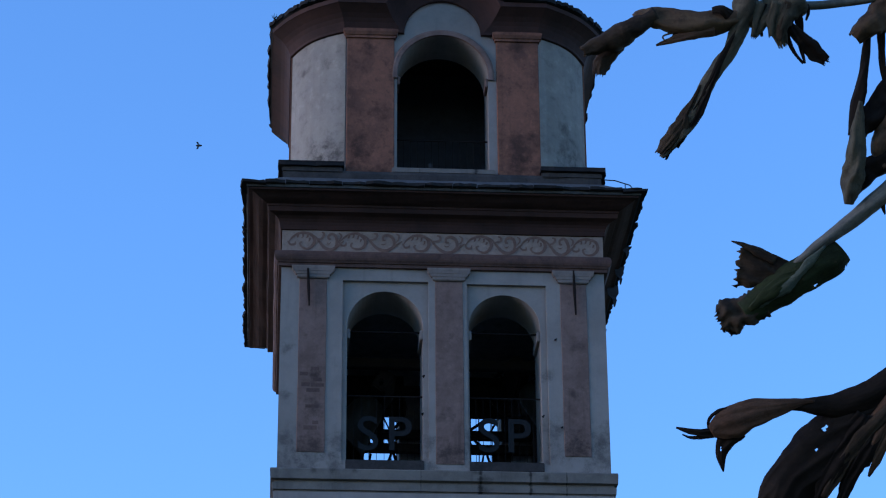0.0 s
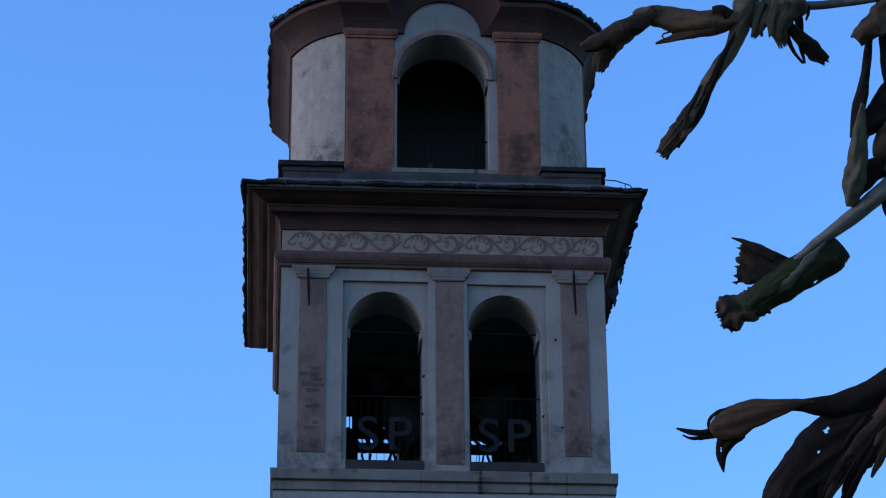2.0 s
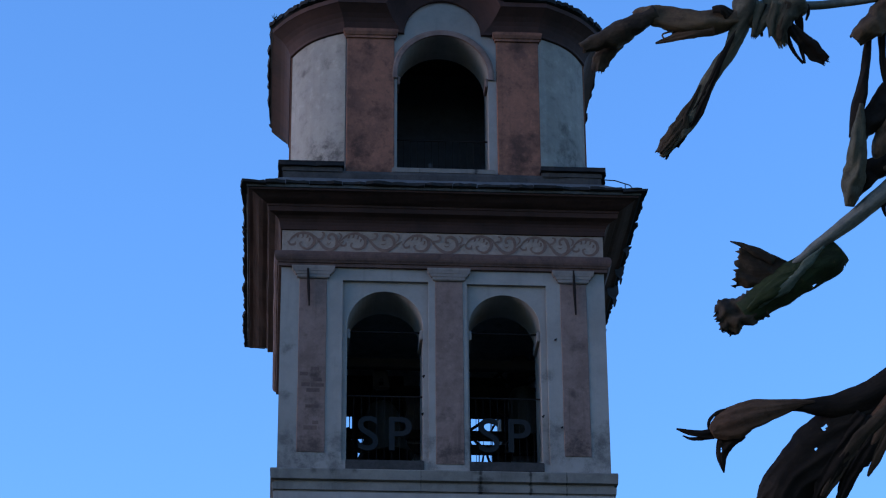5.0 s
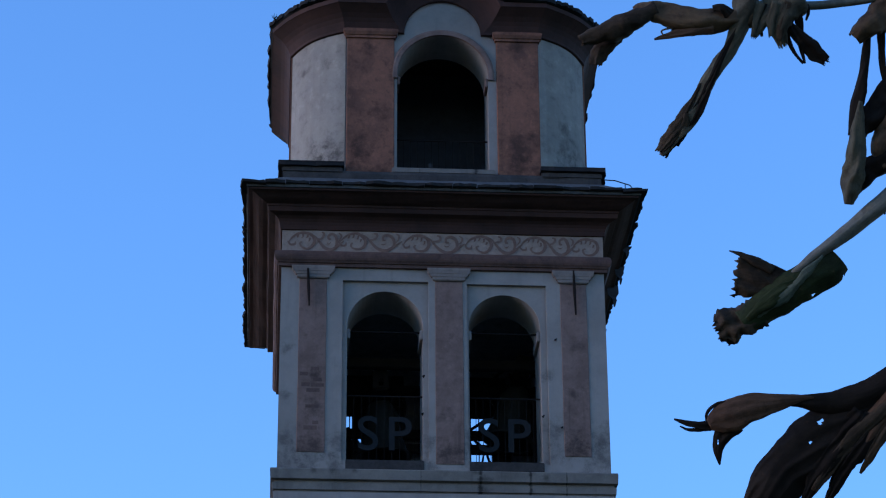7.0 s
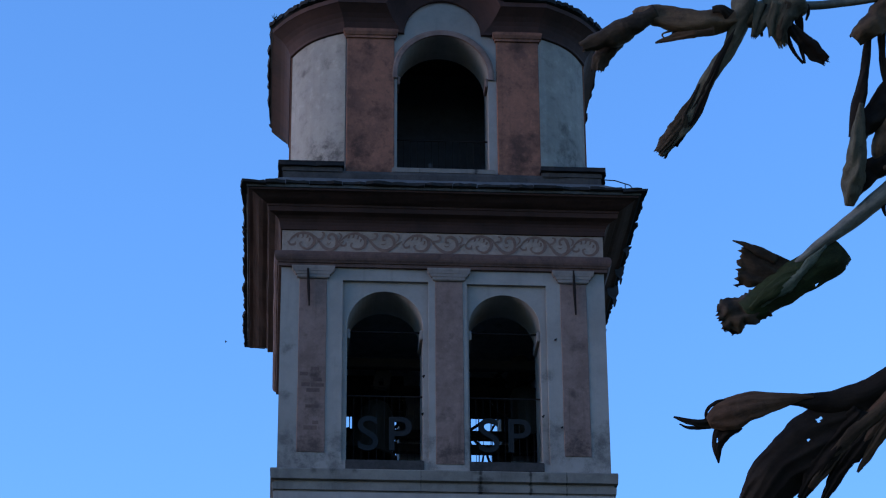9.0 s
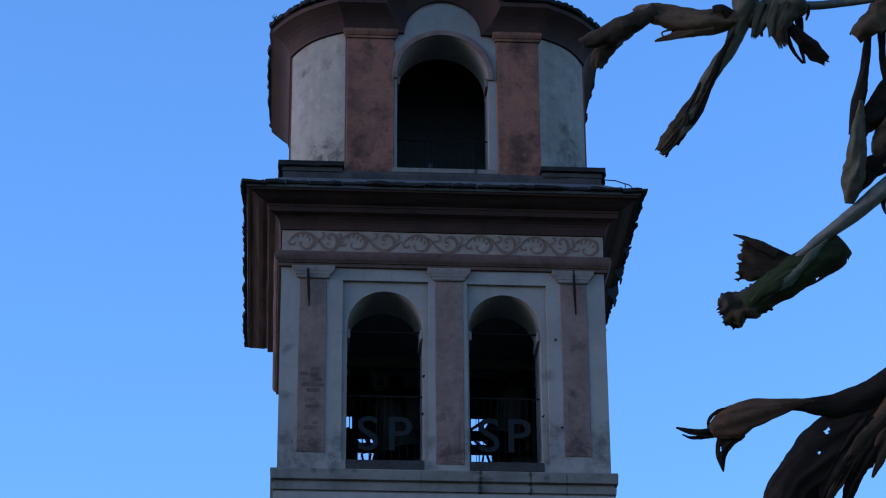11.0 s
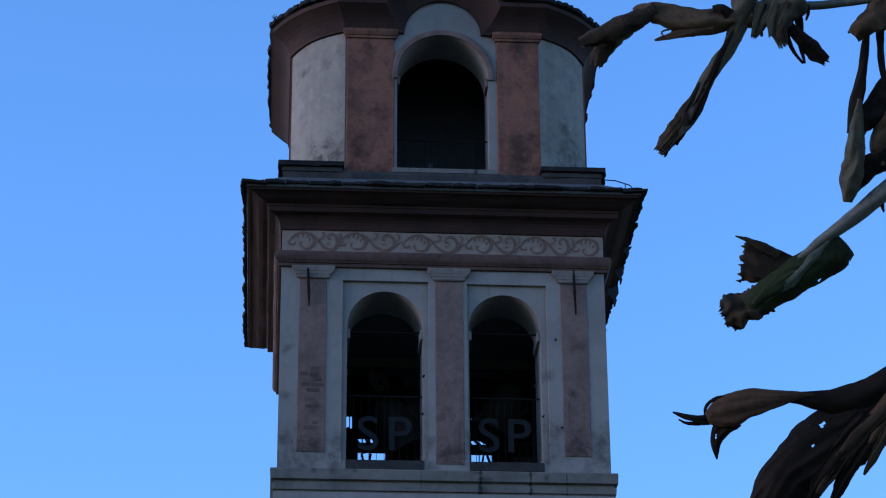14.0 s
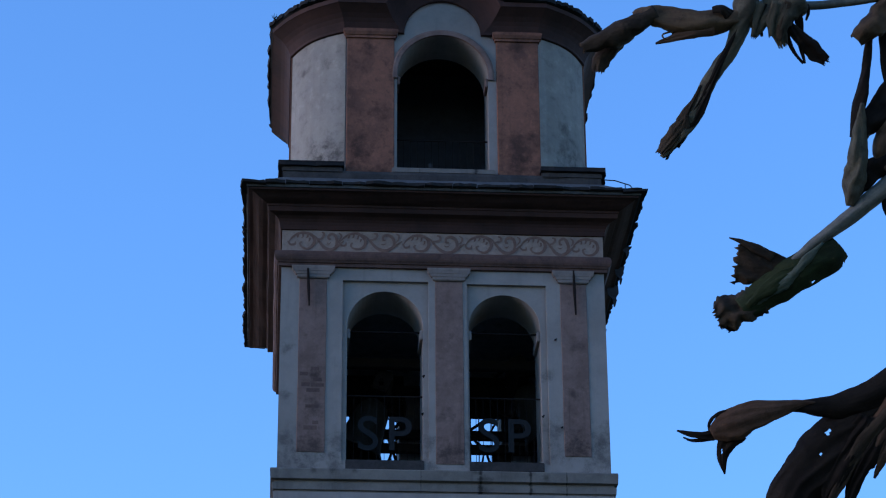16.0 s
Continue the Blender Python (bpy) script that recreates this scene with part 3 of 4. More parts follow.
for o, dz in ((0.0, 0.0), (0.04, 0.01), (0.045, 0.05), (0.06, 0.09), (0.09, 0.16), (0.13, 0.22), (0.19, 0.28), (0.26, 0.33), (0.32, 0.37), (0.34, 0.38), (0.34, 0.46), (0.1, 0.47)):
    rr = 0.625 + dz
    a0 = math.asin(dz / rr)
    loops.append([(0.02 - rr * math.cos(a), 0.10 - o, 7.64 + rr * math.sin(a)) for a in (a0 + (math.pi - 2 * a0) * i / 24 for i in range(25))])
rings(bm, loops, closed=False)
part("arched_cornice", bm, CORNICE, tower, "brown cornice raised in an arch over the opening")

bm = bmesh.new()
rings(bm, [[(x, max(y, 0.13), z) for x, y, z in lp] for lp in (drum_plan(0.0, 8.09), drum_plan(0.33, 8.09), drum_plan(0.37, 8.12), drum_plan(-0.6, 8.75), drum_plan(-1.3, 9.3, a=1.0), drum_plan(-2.2, 9.9, a=0.9))], cap=True)
uproof = part("upper_roof", bm, SLATE, tower, "dark slate roof of the upper storey")
edge = drum_plan(0.34, 8.10)
for k in range(len(edge)):
    p, q = Vector(edge[k]), Vector(edge[(k + 1) % len(edge)])
    d = q - p
    L = d.length
    if abs(d.y) < 0.01 and p.y < 0:
        spans = [0.07, 0.15, 0.85, 0.93]
    else:
        n = max(1, round(L / 0.62))
        spans = [((i + 0.5) / n) for i in range(n)]
    for t in spans:
        c = p.lerp(q, t)
        ang = math.degrees(math.atan2(d.y, d.x))
        slate(uproof, pose(c.x, c.y, c.z + rnd.uniform(-0.01, 0.01), 0, 0, ang) @ pose(0, 0, 0.01, 180) @ pose(0, 0, -0.075), (0.5 if L > 3 and c.y < 0 else L / len(spans) + 0.02), 0.06 + rnd.uniform(-0.02, 0.02), 0.06)

# iron anchors of the tie beams, conductor wire
for x, z0, z1, lean in ((-2.08, 2.68, 3.30, 0.015), (2.03, 2.62, 3.36, 0.01)):
    bm = bmesh.new()
    tube(bm, [(x - lean, -0.075, z1), (x, -0.06, (z0 + z1) / 2), (x + lean, -0.05, z0)], [0.018, 0.024, 0.013], 6)
    part("wall_anchor", bm, IRON, tower, "rusty iron wall anchor bar")
bm = bmesh.new()
tube(bm, [(2.52, 0.1, 5.06), (2.75, 0.05, 5.02), (2.97, 0.0, 4.92), (3.08, 0.0, 4.80)], 0.010, 5)
tube(bm, [(2.90, 0.02, 4.95), (2.90, 0.02, 4.70)], 0.008, 5)
part("conductor_wire", bm, IRON, tower, "thin bent wire along the roof edge")
for x, z in ((-0.33, 0.93), (1.50, 0.93), (1.72, 2.2), (1.78, 0.75), (-0.31, 1.55)):
    bm = bmesh.new()
    tube(bm, [(x, 0.03, z), (x + 0.01, -0.03, z + 0.01), (x - 0.02, -0.06, z - 0.02)], 0.011, 5)
    part("iron_pin", bm, IRON, tower, "small rusty iron pin in the plaster")
bm = bmesh.new()
for k in range(9):
    a = k * 2.4
    tube(bm, [(-2.72, 0.55, 8.14), (-2.72 + 0.03 * math.cos(a), 0.55 + 0.03 * math.sin(a), 8.17), (-2.72 + 0.05 * math.cos(a), 0.55 + 0.05 * math.sin(a), 8.19 + 0.015 * (k % 3))], [0.006, 0.005, 0.002], 4)
part("weed_tuft", bm, GREENLEAF, tower, "small dark weed growing on the eave")
# torn flashing hanging from the eave
for x, y, w, h in ((3.05, 2.05, 0.15, 0.34), (3.03, 2.75, 0.20, 0.42), (3.06, 1.3, 0.10, 0.20)):
    bm = bmesh.new()
    rings(bm, [[(x - a * w, y + b * w, 4.50 - h * k), (x + c * w, y + d * w, 4.50 - h * k), (x + c * w, y + d * w + 0.012, 4.50 - h * k), (x - a * w, y + b * w + 0.012, 4.50 - h * k)]
               for a, b, c, d, k in ((0.6, -0.4, 0.5, 0.4, 0.0), (0.55, -0.4, 0.5, 0.3, 0.35), (0.5, -0.3, 0.25, 0.2, 0.55), (0.1, -0.2, 0.3, 0.1, 0.7), (0.02, -0.05, 0.12, 0.05, 1.0))], cap=True)
    part("torn_flashing", bm, SLATE, tower, "torn piece hanging from the eave")


# ---- railings with large letters ----
def letter(ch, height, x, z, y, parent):
    cu = bpy.data.curves.new("letter", "FONT")
    cu.body, cu.size, cu.extrude, cu.offset = ch, height / 0.72, 0.012, 0.004
    cu.align_x = "CENTER"
    tmp = bpy.data.objects.new("letter_tmp", cu)
    scene.collection.objects.link(tmp)
    me = bpy.data.meshes.new_from_object(tmp.evaluated_get(bpy.context.evaluated_depsgraph_get()))
    bpy.data.objects.remove(tmp)
    me.materials.clear()
    me.materials.append(LETTER)
    ob = new("letter", me)
    ob.parent = parent
    ob.matrix_basis = pose(x, y, z, 90, 0, 0)
    return tagged(ob, "grey metal capital letter " + ch)


def railing(cx, hw, z0, z1, y, label, mid=()):
    r = tagged(new("railing"), label, "railing", "railings in the belfry openings")
    r.location = (0, 0, LZ)
    for z in (z0 + 0.05, z1, *mid):
        part("rail", made_box(cx - hw, cx + hw, y - 0.010, y + 0.010, z - 0.010, z + 0.010), IRON, r)
    n = round(2 * hw / 0.115)
    for i in range(1, n):
        x = cx - hw + 2 * hw * i / n
        part("bar", made_box(x - 0.004, x + 0.004, y - 0.004, y + 0.004, z0, z1), IRON, r)
    return r


for (cx, hw, sill, spring, arched), xs in ((LEFT, (-1.145, -0.675)), (RIGHT, (0.69, 1.135))):
    r = railing(cx, hw, 0.16, 1.32, 0.26, "dark iron railing with the letters S P in the arched opening")
    letter("S", 0.565, xs[0], 0.435, 0.235, r)
    letter("P", 0.565, xs[1], 0.435, 0.235, r)
railing(0.02, 0.735, 5.14, 5.85, 0.40, "dark iron railing in the upper arched opening")

# ---- bell frame and bells ----
frame_thing = tagged(new("bell_support"), "dark timber and iron trestle carrying the bells", "bell support")
frame_thing.location = (0, 0, LZ)
for z0, z1 in ((1.93, 2.08), (2.18, 2.33)):
    part("beam", made_box(-1.76, 1.76, 4.02, 4.14, z0, z1, bevel=0.01), WOOD, frame_thing)
for y in (1.95, 3.05):
    part("beam", made_box(-1.76, 1.76, y - 0.07, y + 0.07, 2.52, 2.68, bevel=0.01), WOOD, frame_thing)
for x in (-1.7, 0.12, 1.7):
    for y in (1.95, 3.05):
        part("post", made_box(x - 0.05, x + 0.05, y - 0.05, y + 0.05, 0.1, 2.515), WOOD, frame_thing)
part("motor_box", made_box(-1.27, -0.74, 4.03, 4.16, 2.34, 2.86, bevel=0.015), WOOD, frame_thing, "dark box of the ringing gear")
part("post", made_box(-0.87, -0.74, 4.05, 4.12, 1.95, 2.335), WOOD, frame_thing)
for x in (-1.31, -1.2, -1.09, -0.97, -0.62, -0.52, 0.72, 0.86, 1.08, 1.30):
    part("bar", made_box(x - 0.009, x + 0.009, 4.10, 4.118, 0.1, 3.2), IRON, frame_thing)
for x0, z0, x1, z1, r in ((-1.35, 2.40, -1.05, 1.95, 0.026), (-1.10, 2.05, -1.22, 2.24, 0.022), (-1.04, 2.20, -0.90, 2.06, 0.022), (-0.96, 2.22, -1.10, 2.04, 0.018), (-0.70, 2.36, -0.52, 1.80, 0.026),
                          (-0.47, 2.34, -0.66, 1.80, 0.022), (-0.95, 1.94, -0.98, 1.76, 0.022), (-1.10, 1.94, -1.06, 1.76, 0.018), (0.52, 2.26, 0.955, 2.565, 0.026), (0.60, 2.46, 0.92, 2.06, 0.026), (0.58, 2.36, 0.80, 2.04, 0.020),
                          (1.20, 2.62, 1.02, 2.30, 0.020), (1.00, 1.95, 1.06, 1.76, 0.022), (0.94, 1.95, 0.90, 1.76, 0.016)):
    bm = bmesh.new()
    tube(bm, [(x0, 4.175, z0), ((x0 + x1) / 2, 4.18, (z0 + z1) / 2), (x1, 4.175, z1)], r, 6)
    part("brace", bm, IRON, frame_thing)
# added slabs that cover the sky along the outer edges of the back arches
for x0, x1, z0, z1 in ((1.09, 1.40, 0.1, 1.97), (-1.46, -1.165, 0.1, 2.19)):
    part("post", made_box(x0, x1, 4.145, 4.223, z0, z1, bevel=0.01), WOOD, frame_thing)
# added boards that block the sky in the arch heads
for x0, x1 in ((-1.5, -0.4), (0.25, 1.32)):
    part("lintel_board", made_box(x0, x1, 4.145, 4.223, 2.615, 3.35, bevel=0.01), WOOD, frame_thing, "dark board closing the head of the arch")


def bell(x, z, length, radius):
    b = tagged(new("church_bell"), "dark bronze church bell swinging on its headstock", "bell", "bells of the belfry")
    b.matrix_basis = pose(x, 2.5, LZ + z)
    prof = [(0.10, -0.12), (0.34, -0.14), (0.46, -0.20), (0.60, -0.32), (0.66, -0.52), (0.73, -0.72), (0.84, -0.88), (0.97, -0.97), (1.0, -1.0), (0.94, -1.0),
            (0.80, -0.93), (0.60, -0.74), (0.50, -0.5), (0.44, -0.28), (0.05, -0.22)]
    bm = bmesh.new()
    rings(bm, [[(radius * r * math.cos(a), radius * r * math.sin(a), length * h) for a in (2 * math.pi * k / 32 for k in range(32))] for r, h in prof], cap=True)
    body = part("bell_body", bm, BRONZE, b, smooth=True)
    part("headstock", made_box(-0.13, 0.13, -0.46, 0.46, -0.10, 0.26, bevel=0.03), WOOD, b, "heavy wooden headstock")
    bm = bmesh.new()
    tube(bm, [(0, -0.6, 0), (0, 0.6, 0)], 0.035, 10)
    part("axle", bm, IRON, b)
    bm = bmesh.new()
    tube(bm, [(0, 0, -0.2), (0, 0, -length * 0.8), (0, 0, -length * 0.86), (0, 0, -length * 0.96), (0, 0, -length * 1.1)], [0.02, 0.025, 0.07, 0.07, 0.02], 10)
    part("clapper", bm, IRON, b)
    bm = bmesh.new()
    for r0, r1 in ((0.42, 0.46),):
        loops = []
        for yy, rr in ((0.5, r0), (0.5, r1), (0.55, r1), (0.55, r0), (0.5, r0)):
            loops.append([(rr * math.cos(a), yy, rr * math.sin(a)) for a in (2 * math.pi * k / 32 for k in range(32))])
        rings(bm, loops)
    wheel = part("wheel", bm, IRON, b, "iron ringing wheel")
    for k in range(6):
        a = k * math.pi / 6
        bm = bmesh.new()
        tube(bm, [(0.44 * math.cos(a), 0.525, 0.44 * math.sin(a)), (-0.44 * math.cos(a), 0.525, -0.44 * math.sin(a))], 0.014, 5)
        part("spoke", bm, IRON, wheel)
    return b


bell_left = bell(-0.87, 2.30, 1.10, 0.46)
bell_right = bell(1.40, 2.60, 1.10, 0.43)

# ---- banana plant with withered leaves ----
BASE = Vector((0.55, -27.6, 0.0))
plant = tagged(new("banana_plant"), "banana plant with torn, withered brown leaves", "banana plant")
plant.location = BASE
LEAFPLANE = Matrix.Translation(-BASE) @ VIEW @ pose(0, 0, -9.0)
GRID = 507.0


def q(a, b, d=0.0):
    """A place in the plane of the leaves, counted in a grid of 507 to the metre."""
    return Vector(((a - 784) / GRID, (441 - b) / GRID, d))


def leaf_mesh(rows, pivot, seed, rag=0.11, ruffle=0.07, holes=(), steps=8, across=22, tip=0.0, crease=0.30, pleats=1.5):
    """A strip of leaf along a spine. rows: place, depth, width, curl across in degrees, twist in degrees."""
    rg = random.Random(seed)
    line = spline(rows, steps)
    bm = bmesh.new()
    grid = []
    origin = q(*pivot)
    for i, (a, b, d, w, curl, twist) in enumerate(line):
        p = q(a, b, d / GRID)
        f = line[min(i + 1, len(line) - 1)] - line[max(i - 1, 0)]
        t = Vector((f[0], -f[1], f[2])).normalized()
        side = Vector((-t.y, t.x, 0)).normalized()
        up = t.cross(side)
        tw = radians(twist)
        s = side * math.cos(tw) + up * math.sin(tw)
        u = t.cross(s)
        half = max(w, 0.5) / GRID / 2
        c = radians(max(curl, 8))
        end = i / (len(line) - 1)
        line_v = []
        for j in range(across + 1):
            k = j / across * 2 - 1
            edge_noise = 1 + rag * (noise.noise((seed * 3.1 + i / steps * 1.5, k * 0.6, 1.7)) * 2.2 + 0.7 * noise.noise((seed + i / steps * 7.0, k * 2, 4.1))) * abs(k)
            # an arc of the given turn whose visible breadth stays the given width
            turn = c * 0.5
            r = half / (math.sin(min(turn, math.pi / 2)))
            grow = 1 - 0.25 * max(0, turn / math.pi - 0.5) * (abs(k))
            sx = r * math.sin(k * turn) * edge_noise * grow
            sy = r * (math.cos(k * turn) - math.cos(turn * 0.5)) * grow
            fold = 1 - 2 * abs(noise.noise((i / steps * 0.45 + seed, k * pleats + 0.25 * i / steps, seed * 0.7)))
            sy += crease * half * (fold - 0.5)
            sx += crease * half * 0.6 * noise.noise((i / steps * 2.2, seed * 2.2, 9 + k))
            rip = ruffle * half * (math.sin(i / steps * 4.5 + k * 2.2 + seed) * 0.3 * abs(k) + 1.5 * noise.noise((i / steps * 1.6, k * 1.8, seed * 1.3)))
            along = 0.0
            if tip and (end > 0.999):
                along = rg.uniform(-tip, tip * 0.6) / GRID
            line_v.append(bm.verts.new(p + s * (sx + rip * 0.4) + u * (sy + rip) + t * along - origin))
        grid.append(line_v)
    for i, j in holes:
        for v in (grid[i][j], grid[i + 1][j], grid[i + 1][j + 1], grid[i][j + 1]):
            v.co += Vector((rg.uniform(-0.9, 0.9), rg.uniform(-0.9, 0.9), 0)) / GRID
    uv = bm.loops.layers.uv.new("ribs")
    for i in range(len(grid) - 1):
        for j in range(across):
            if (i, j) in holes:
                continue
            f = bm.faces.new((grid[i][j], grid[i + 1][j], grid[i + 1][j + 1], grid[i][j + 1]))
            for lp, (a, b) in zip(f.loops, ((i, j), (i + 1, j), (i + 1, j + 1), (i, j + 1))):
                lp[uv].uv = (a / steps + seed, b / across)
    return bm


def leaf(pivot, pieces, label):
    """One withered leaf: its first piece is the part itself, the others are pieces of it."""
    first = None
    for k, (name, material, rows, opts, note) in enumerate(pieces):
        bm = leaf_mesh(rows, pivot, opts.get("seed", k + 1), **{a: b for a, b in opts.items() if a != "seed"})
        ob = part(name, bm, material, first or plant, label if first is None else note, smooth=True)
        sol = ob.modifiers.new("thickness", "SOLIDIFY")
        sol.thickness, sol.offset = 0.0022, 0
        if first is None:
            first = ob
            ob.matrix_basis = LEAFPLANE @ Matrix.Translation(q(*pivot))
    return first


# rolled leaf end reaching towards the tower
PA = (1312, 30)
leaf_a = leaf(PA, [
    ("rolled_leaf", DRY, [(1330, 30, 0, 40, 250, 0), (1290, 36, 5, 36, 250, 10), (1240, 42, 8, 50, 240, 15), (1190, 36, 8, 46, 250, 20), (1150, 30, 4, 38, 260, 0), (1128, 42, 0, 34, 260, -20)], dict(seed=3), ""),
    ("leaf_roll", BROWNLEAF, [(1160, 26, 12, 30, 240, 0), (1125, 44, 14, 36, 250, 20), (1092, 62, 10, 44, 230, 30), (1060, 78, 8, 32, 250, 20), (1030, 92, 6, 20, 280, 0)], dict(seed=5, tip=4), ""),
    ("leaf_flap", BROWNLEAF, [(1095, 60, -6, 44, 120, 0), (1076, 92, -6, 40, 100, 10), (1064, 115, -4, 30, 90, 10), (1060, 134, 0, 18, 60, 10)], dict(seed=8, tip=5), "dark hanging flap"),
    ("leaf_flap", RUSSET, [(1262, 52, 14, 18, 90, 0), (1220, 62, 16, 20, 80, 20), (1185, 73, 14, 12, 60, 10), (1160, 82, 12, 3, 40, 0)], dict(seed=9), ""),
    ("leaf_flap", DARKLEAF, [(1290, 30, 18, 20, 90, 0), (1275, 18, 20, 18, 80, 20), (1258, 20, 18, 10, 60, 10)], dict(seed=11), "dark upturned edge"),
    ("leaf_shred", DRY, [(1186, 60, 10, 3, 20, 0), (1172, 66, 12, 3, 20, 30), (1178, 74, 14, 3, 20, 60), (1196, 70, 14, 2, 20, 0)], dict(seed=12, across=3), ""),
    ("leaf_shred", DARKLEAF, [(1206, 58, 12, 4, 20, 0), (1192, 62, 12, 3, 20, 30), (1190, 72, 12, 3, 20, 40), (1204, 74, 12, 2, 20, 0)], dict(seed=15, across=3), ""),
], "rolled dry brown banana leaf end")

# long rolled leaf hanging down
PB = (1316, -20)
leaf_b = leaf(PB, [
    ("hanging_leaf_roll", KHAKI, [(1330, -60, 0, 48, 230, 0), (1320, 0, 4, 44, 230, 0), (1308, 45, 6, 34, 230, 20), (1290, 85, 6, 25, 240, 40), (1262, 124, 8, 26, 230, 60), (1235, 170, 8, 29, 220, 70), (1207, 221, 6, 36, 200, 80), (1187, 252, 4, 29, 210, 90), (1167, 274, 2, 24, 220, 95)], dict(seed=21, rag=0.16, tip=5), ""),
    # darker strip down the right: the roll's shaded side as colour
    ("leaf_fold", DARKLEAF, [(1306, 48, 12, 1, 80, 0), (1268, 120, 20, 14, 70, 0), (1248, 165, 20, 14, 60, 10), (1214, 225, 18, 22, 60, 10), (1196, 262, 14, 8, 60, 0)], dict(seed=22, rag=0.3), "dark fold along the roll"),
    ("leaf_flap", BROWNLEAF, [(1238, 152, 15, 3, 60, 0), (1219, 192, 18, 14, 60, 0), (1202, 225, 20, 31, 70, 0), (1185, 251, 18, 29, 80, 0), (1166, 275, 12, 26, 90, 0)], dict(seed=23, rag=0.16, tip=5), "dark brown lower end of the roll"),
    ("leaf_shred", BROWNLEAF, [(1212, 205, 22, 8, 40, 0), (1209, 228, 22, 12, 40, 0), (1197, 246, 20, 5, 40, 0)], dict(seed=24, across=6, tip=4), ""),
], "long rolled grey-brown dry leaf hanging down")

# shredded leaf by the stalk
PC = (1380, -10)
leaf_c = leaf(PC, [
    ("leaf_stalk", STALK, [(1330, 18, -4, 26, 250, 0), (1370, 8, -4, 22, 250, 0), (1430, 10, -4, 16, 250, 0), (1500, 4, -4, 14, 250, 0), (1600, -10, -4, 14, 250, 0), (1760, -20, -4, 20, 250, 0), (1990, 40, -4, 34, 250, 0)], dict(seed=31, rag=0.05, ruffle=0.03, crease=0.1), ""),
    ("leaf_shred", KHAKI, [(1400, -4, 6, 40, 150, 0), (1366, 18, 10, 40, 150, 0), (1345, 44, 10, 26, 100, 10), (1332, 68, 8, 10, 60, 0)], dict(seed=33, tip=6), ""),
    ("leaf_shred", KHAKI, [(1412, -6, 10, 60, 160, 0), (1387, 22, 16, 50, 150, 0), (1376, 50, 16, 32, 110, 10), (1384, 84, 12, 16, 60, 20)], dict(seed=35, tip=8), ""),
    ("leaf_shred", DARKLEAF, [(1404, 22, 4, 16, 60, 0), (1392, 55, 4, 10, 40, 20), (1402, 88, 2, 7, 30, 30), (1421, 113, 2, 4, 20, 0)], dict(seed=36), ""),
    ("leaf_shred", DARKLEAF, [(1408, 14, 6, 20, 60, 0), (1414, 48, 6, 12, 40, 20), (1416, 80, 4, 9, 30, 30), (1424, 113, 2, 4, 20, 0)], dict(seed=37), ""),
    ("leaf_shred", DARKLEAF, [(1396, 46, 8, 14, 80, 0), (1416, 72, 8, 26, 80, 20), (1440, 92, 6, 30, 60, 20), (1464, 110, 4, 20, 40, 10)], dict(seed=38, tip=8), ""),
    ("leaf_shred", DARKLEAF, [(1428, 8, 2, 6, 40, 0), (1430, 22, 2, 6, 40, 0), (1426, 37, 2, 3, 40, 0)], dict(seed=39, across=4), ""),
    ("leaf_shred", KHAKI, [(1344, 6, 14, 16, 70, 0), (1336, 36, 14, 13, 60, 5), (1331, 65, 12, 7, 40, 0)], dict(seed=81, across=6, tip=3), ""),
    ("leaf_shred", DARKLEAF, [(1354, 8, 9, 12, 60, 0), (1344, 40, 9, 8, 50, 10), (1347, 66, 8, 4, 40, 0)], dict(seed=82, across=6), ""),
    ("leaf_shred", KHAKI, [(1372, 6, 18, 16, 70, 0), (1362, 36, 18, 14, 60, 10), (1362, 68, 16, 8, 40, 0)], dict(seed=83, across=6, tip=3), ""),
    ("leaf_shred", BROWNLEAF, [(1394, 6, 20, 18, 70, 0), (1380, 42, 20, 15, 60, 10), (1376, 74, 18, 9, 40, 0)], dict(seed=84, across=6, tip=3), ""),
], "shredded dry leaf hanging from its stalk")

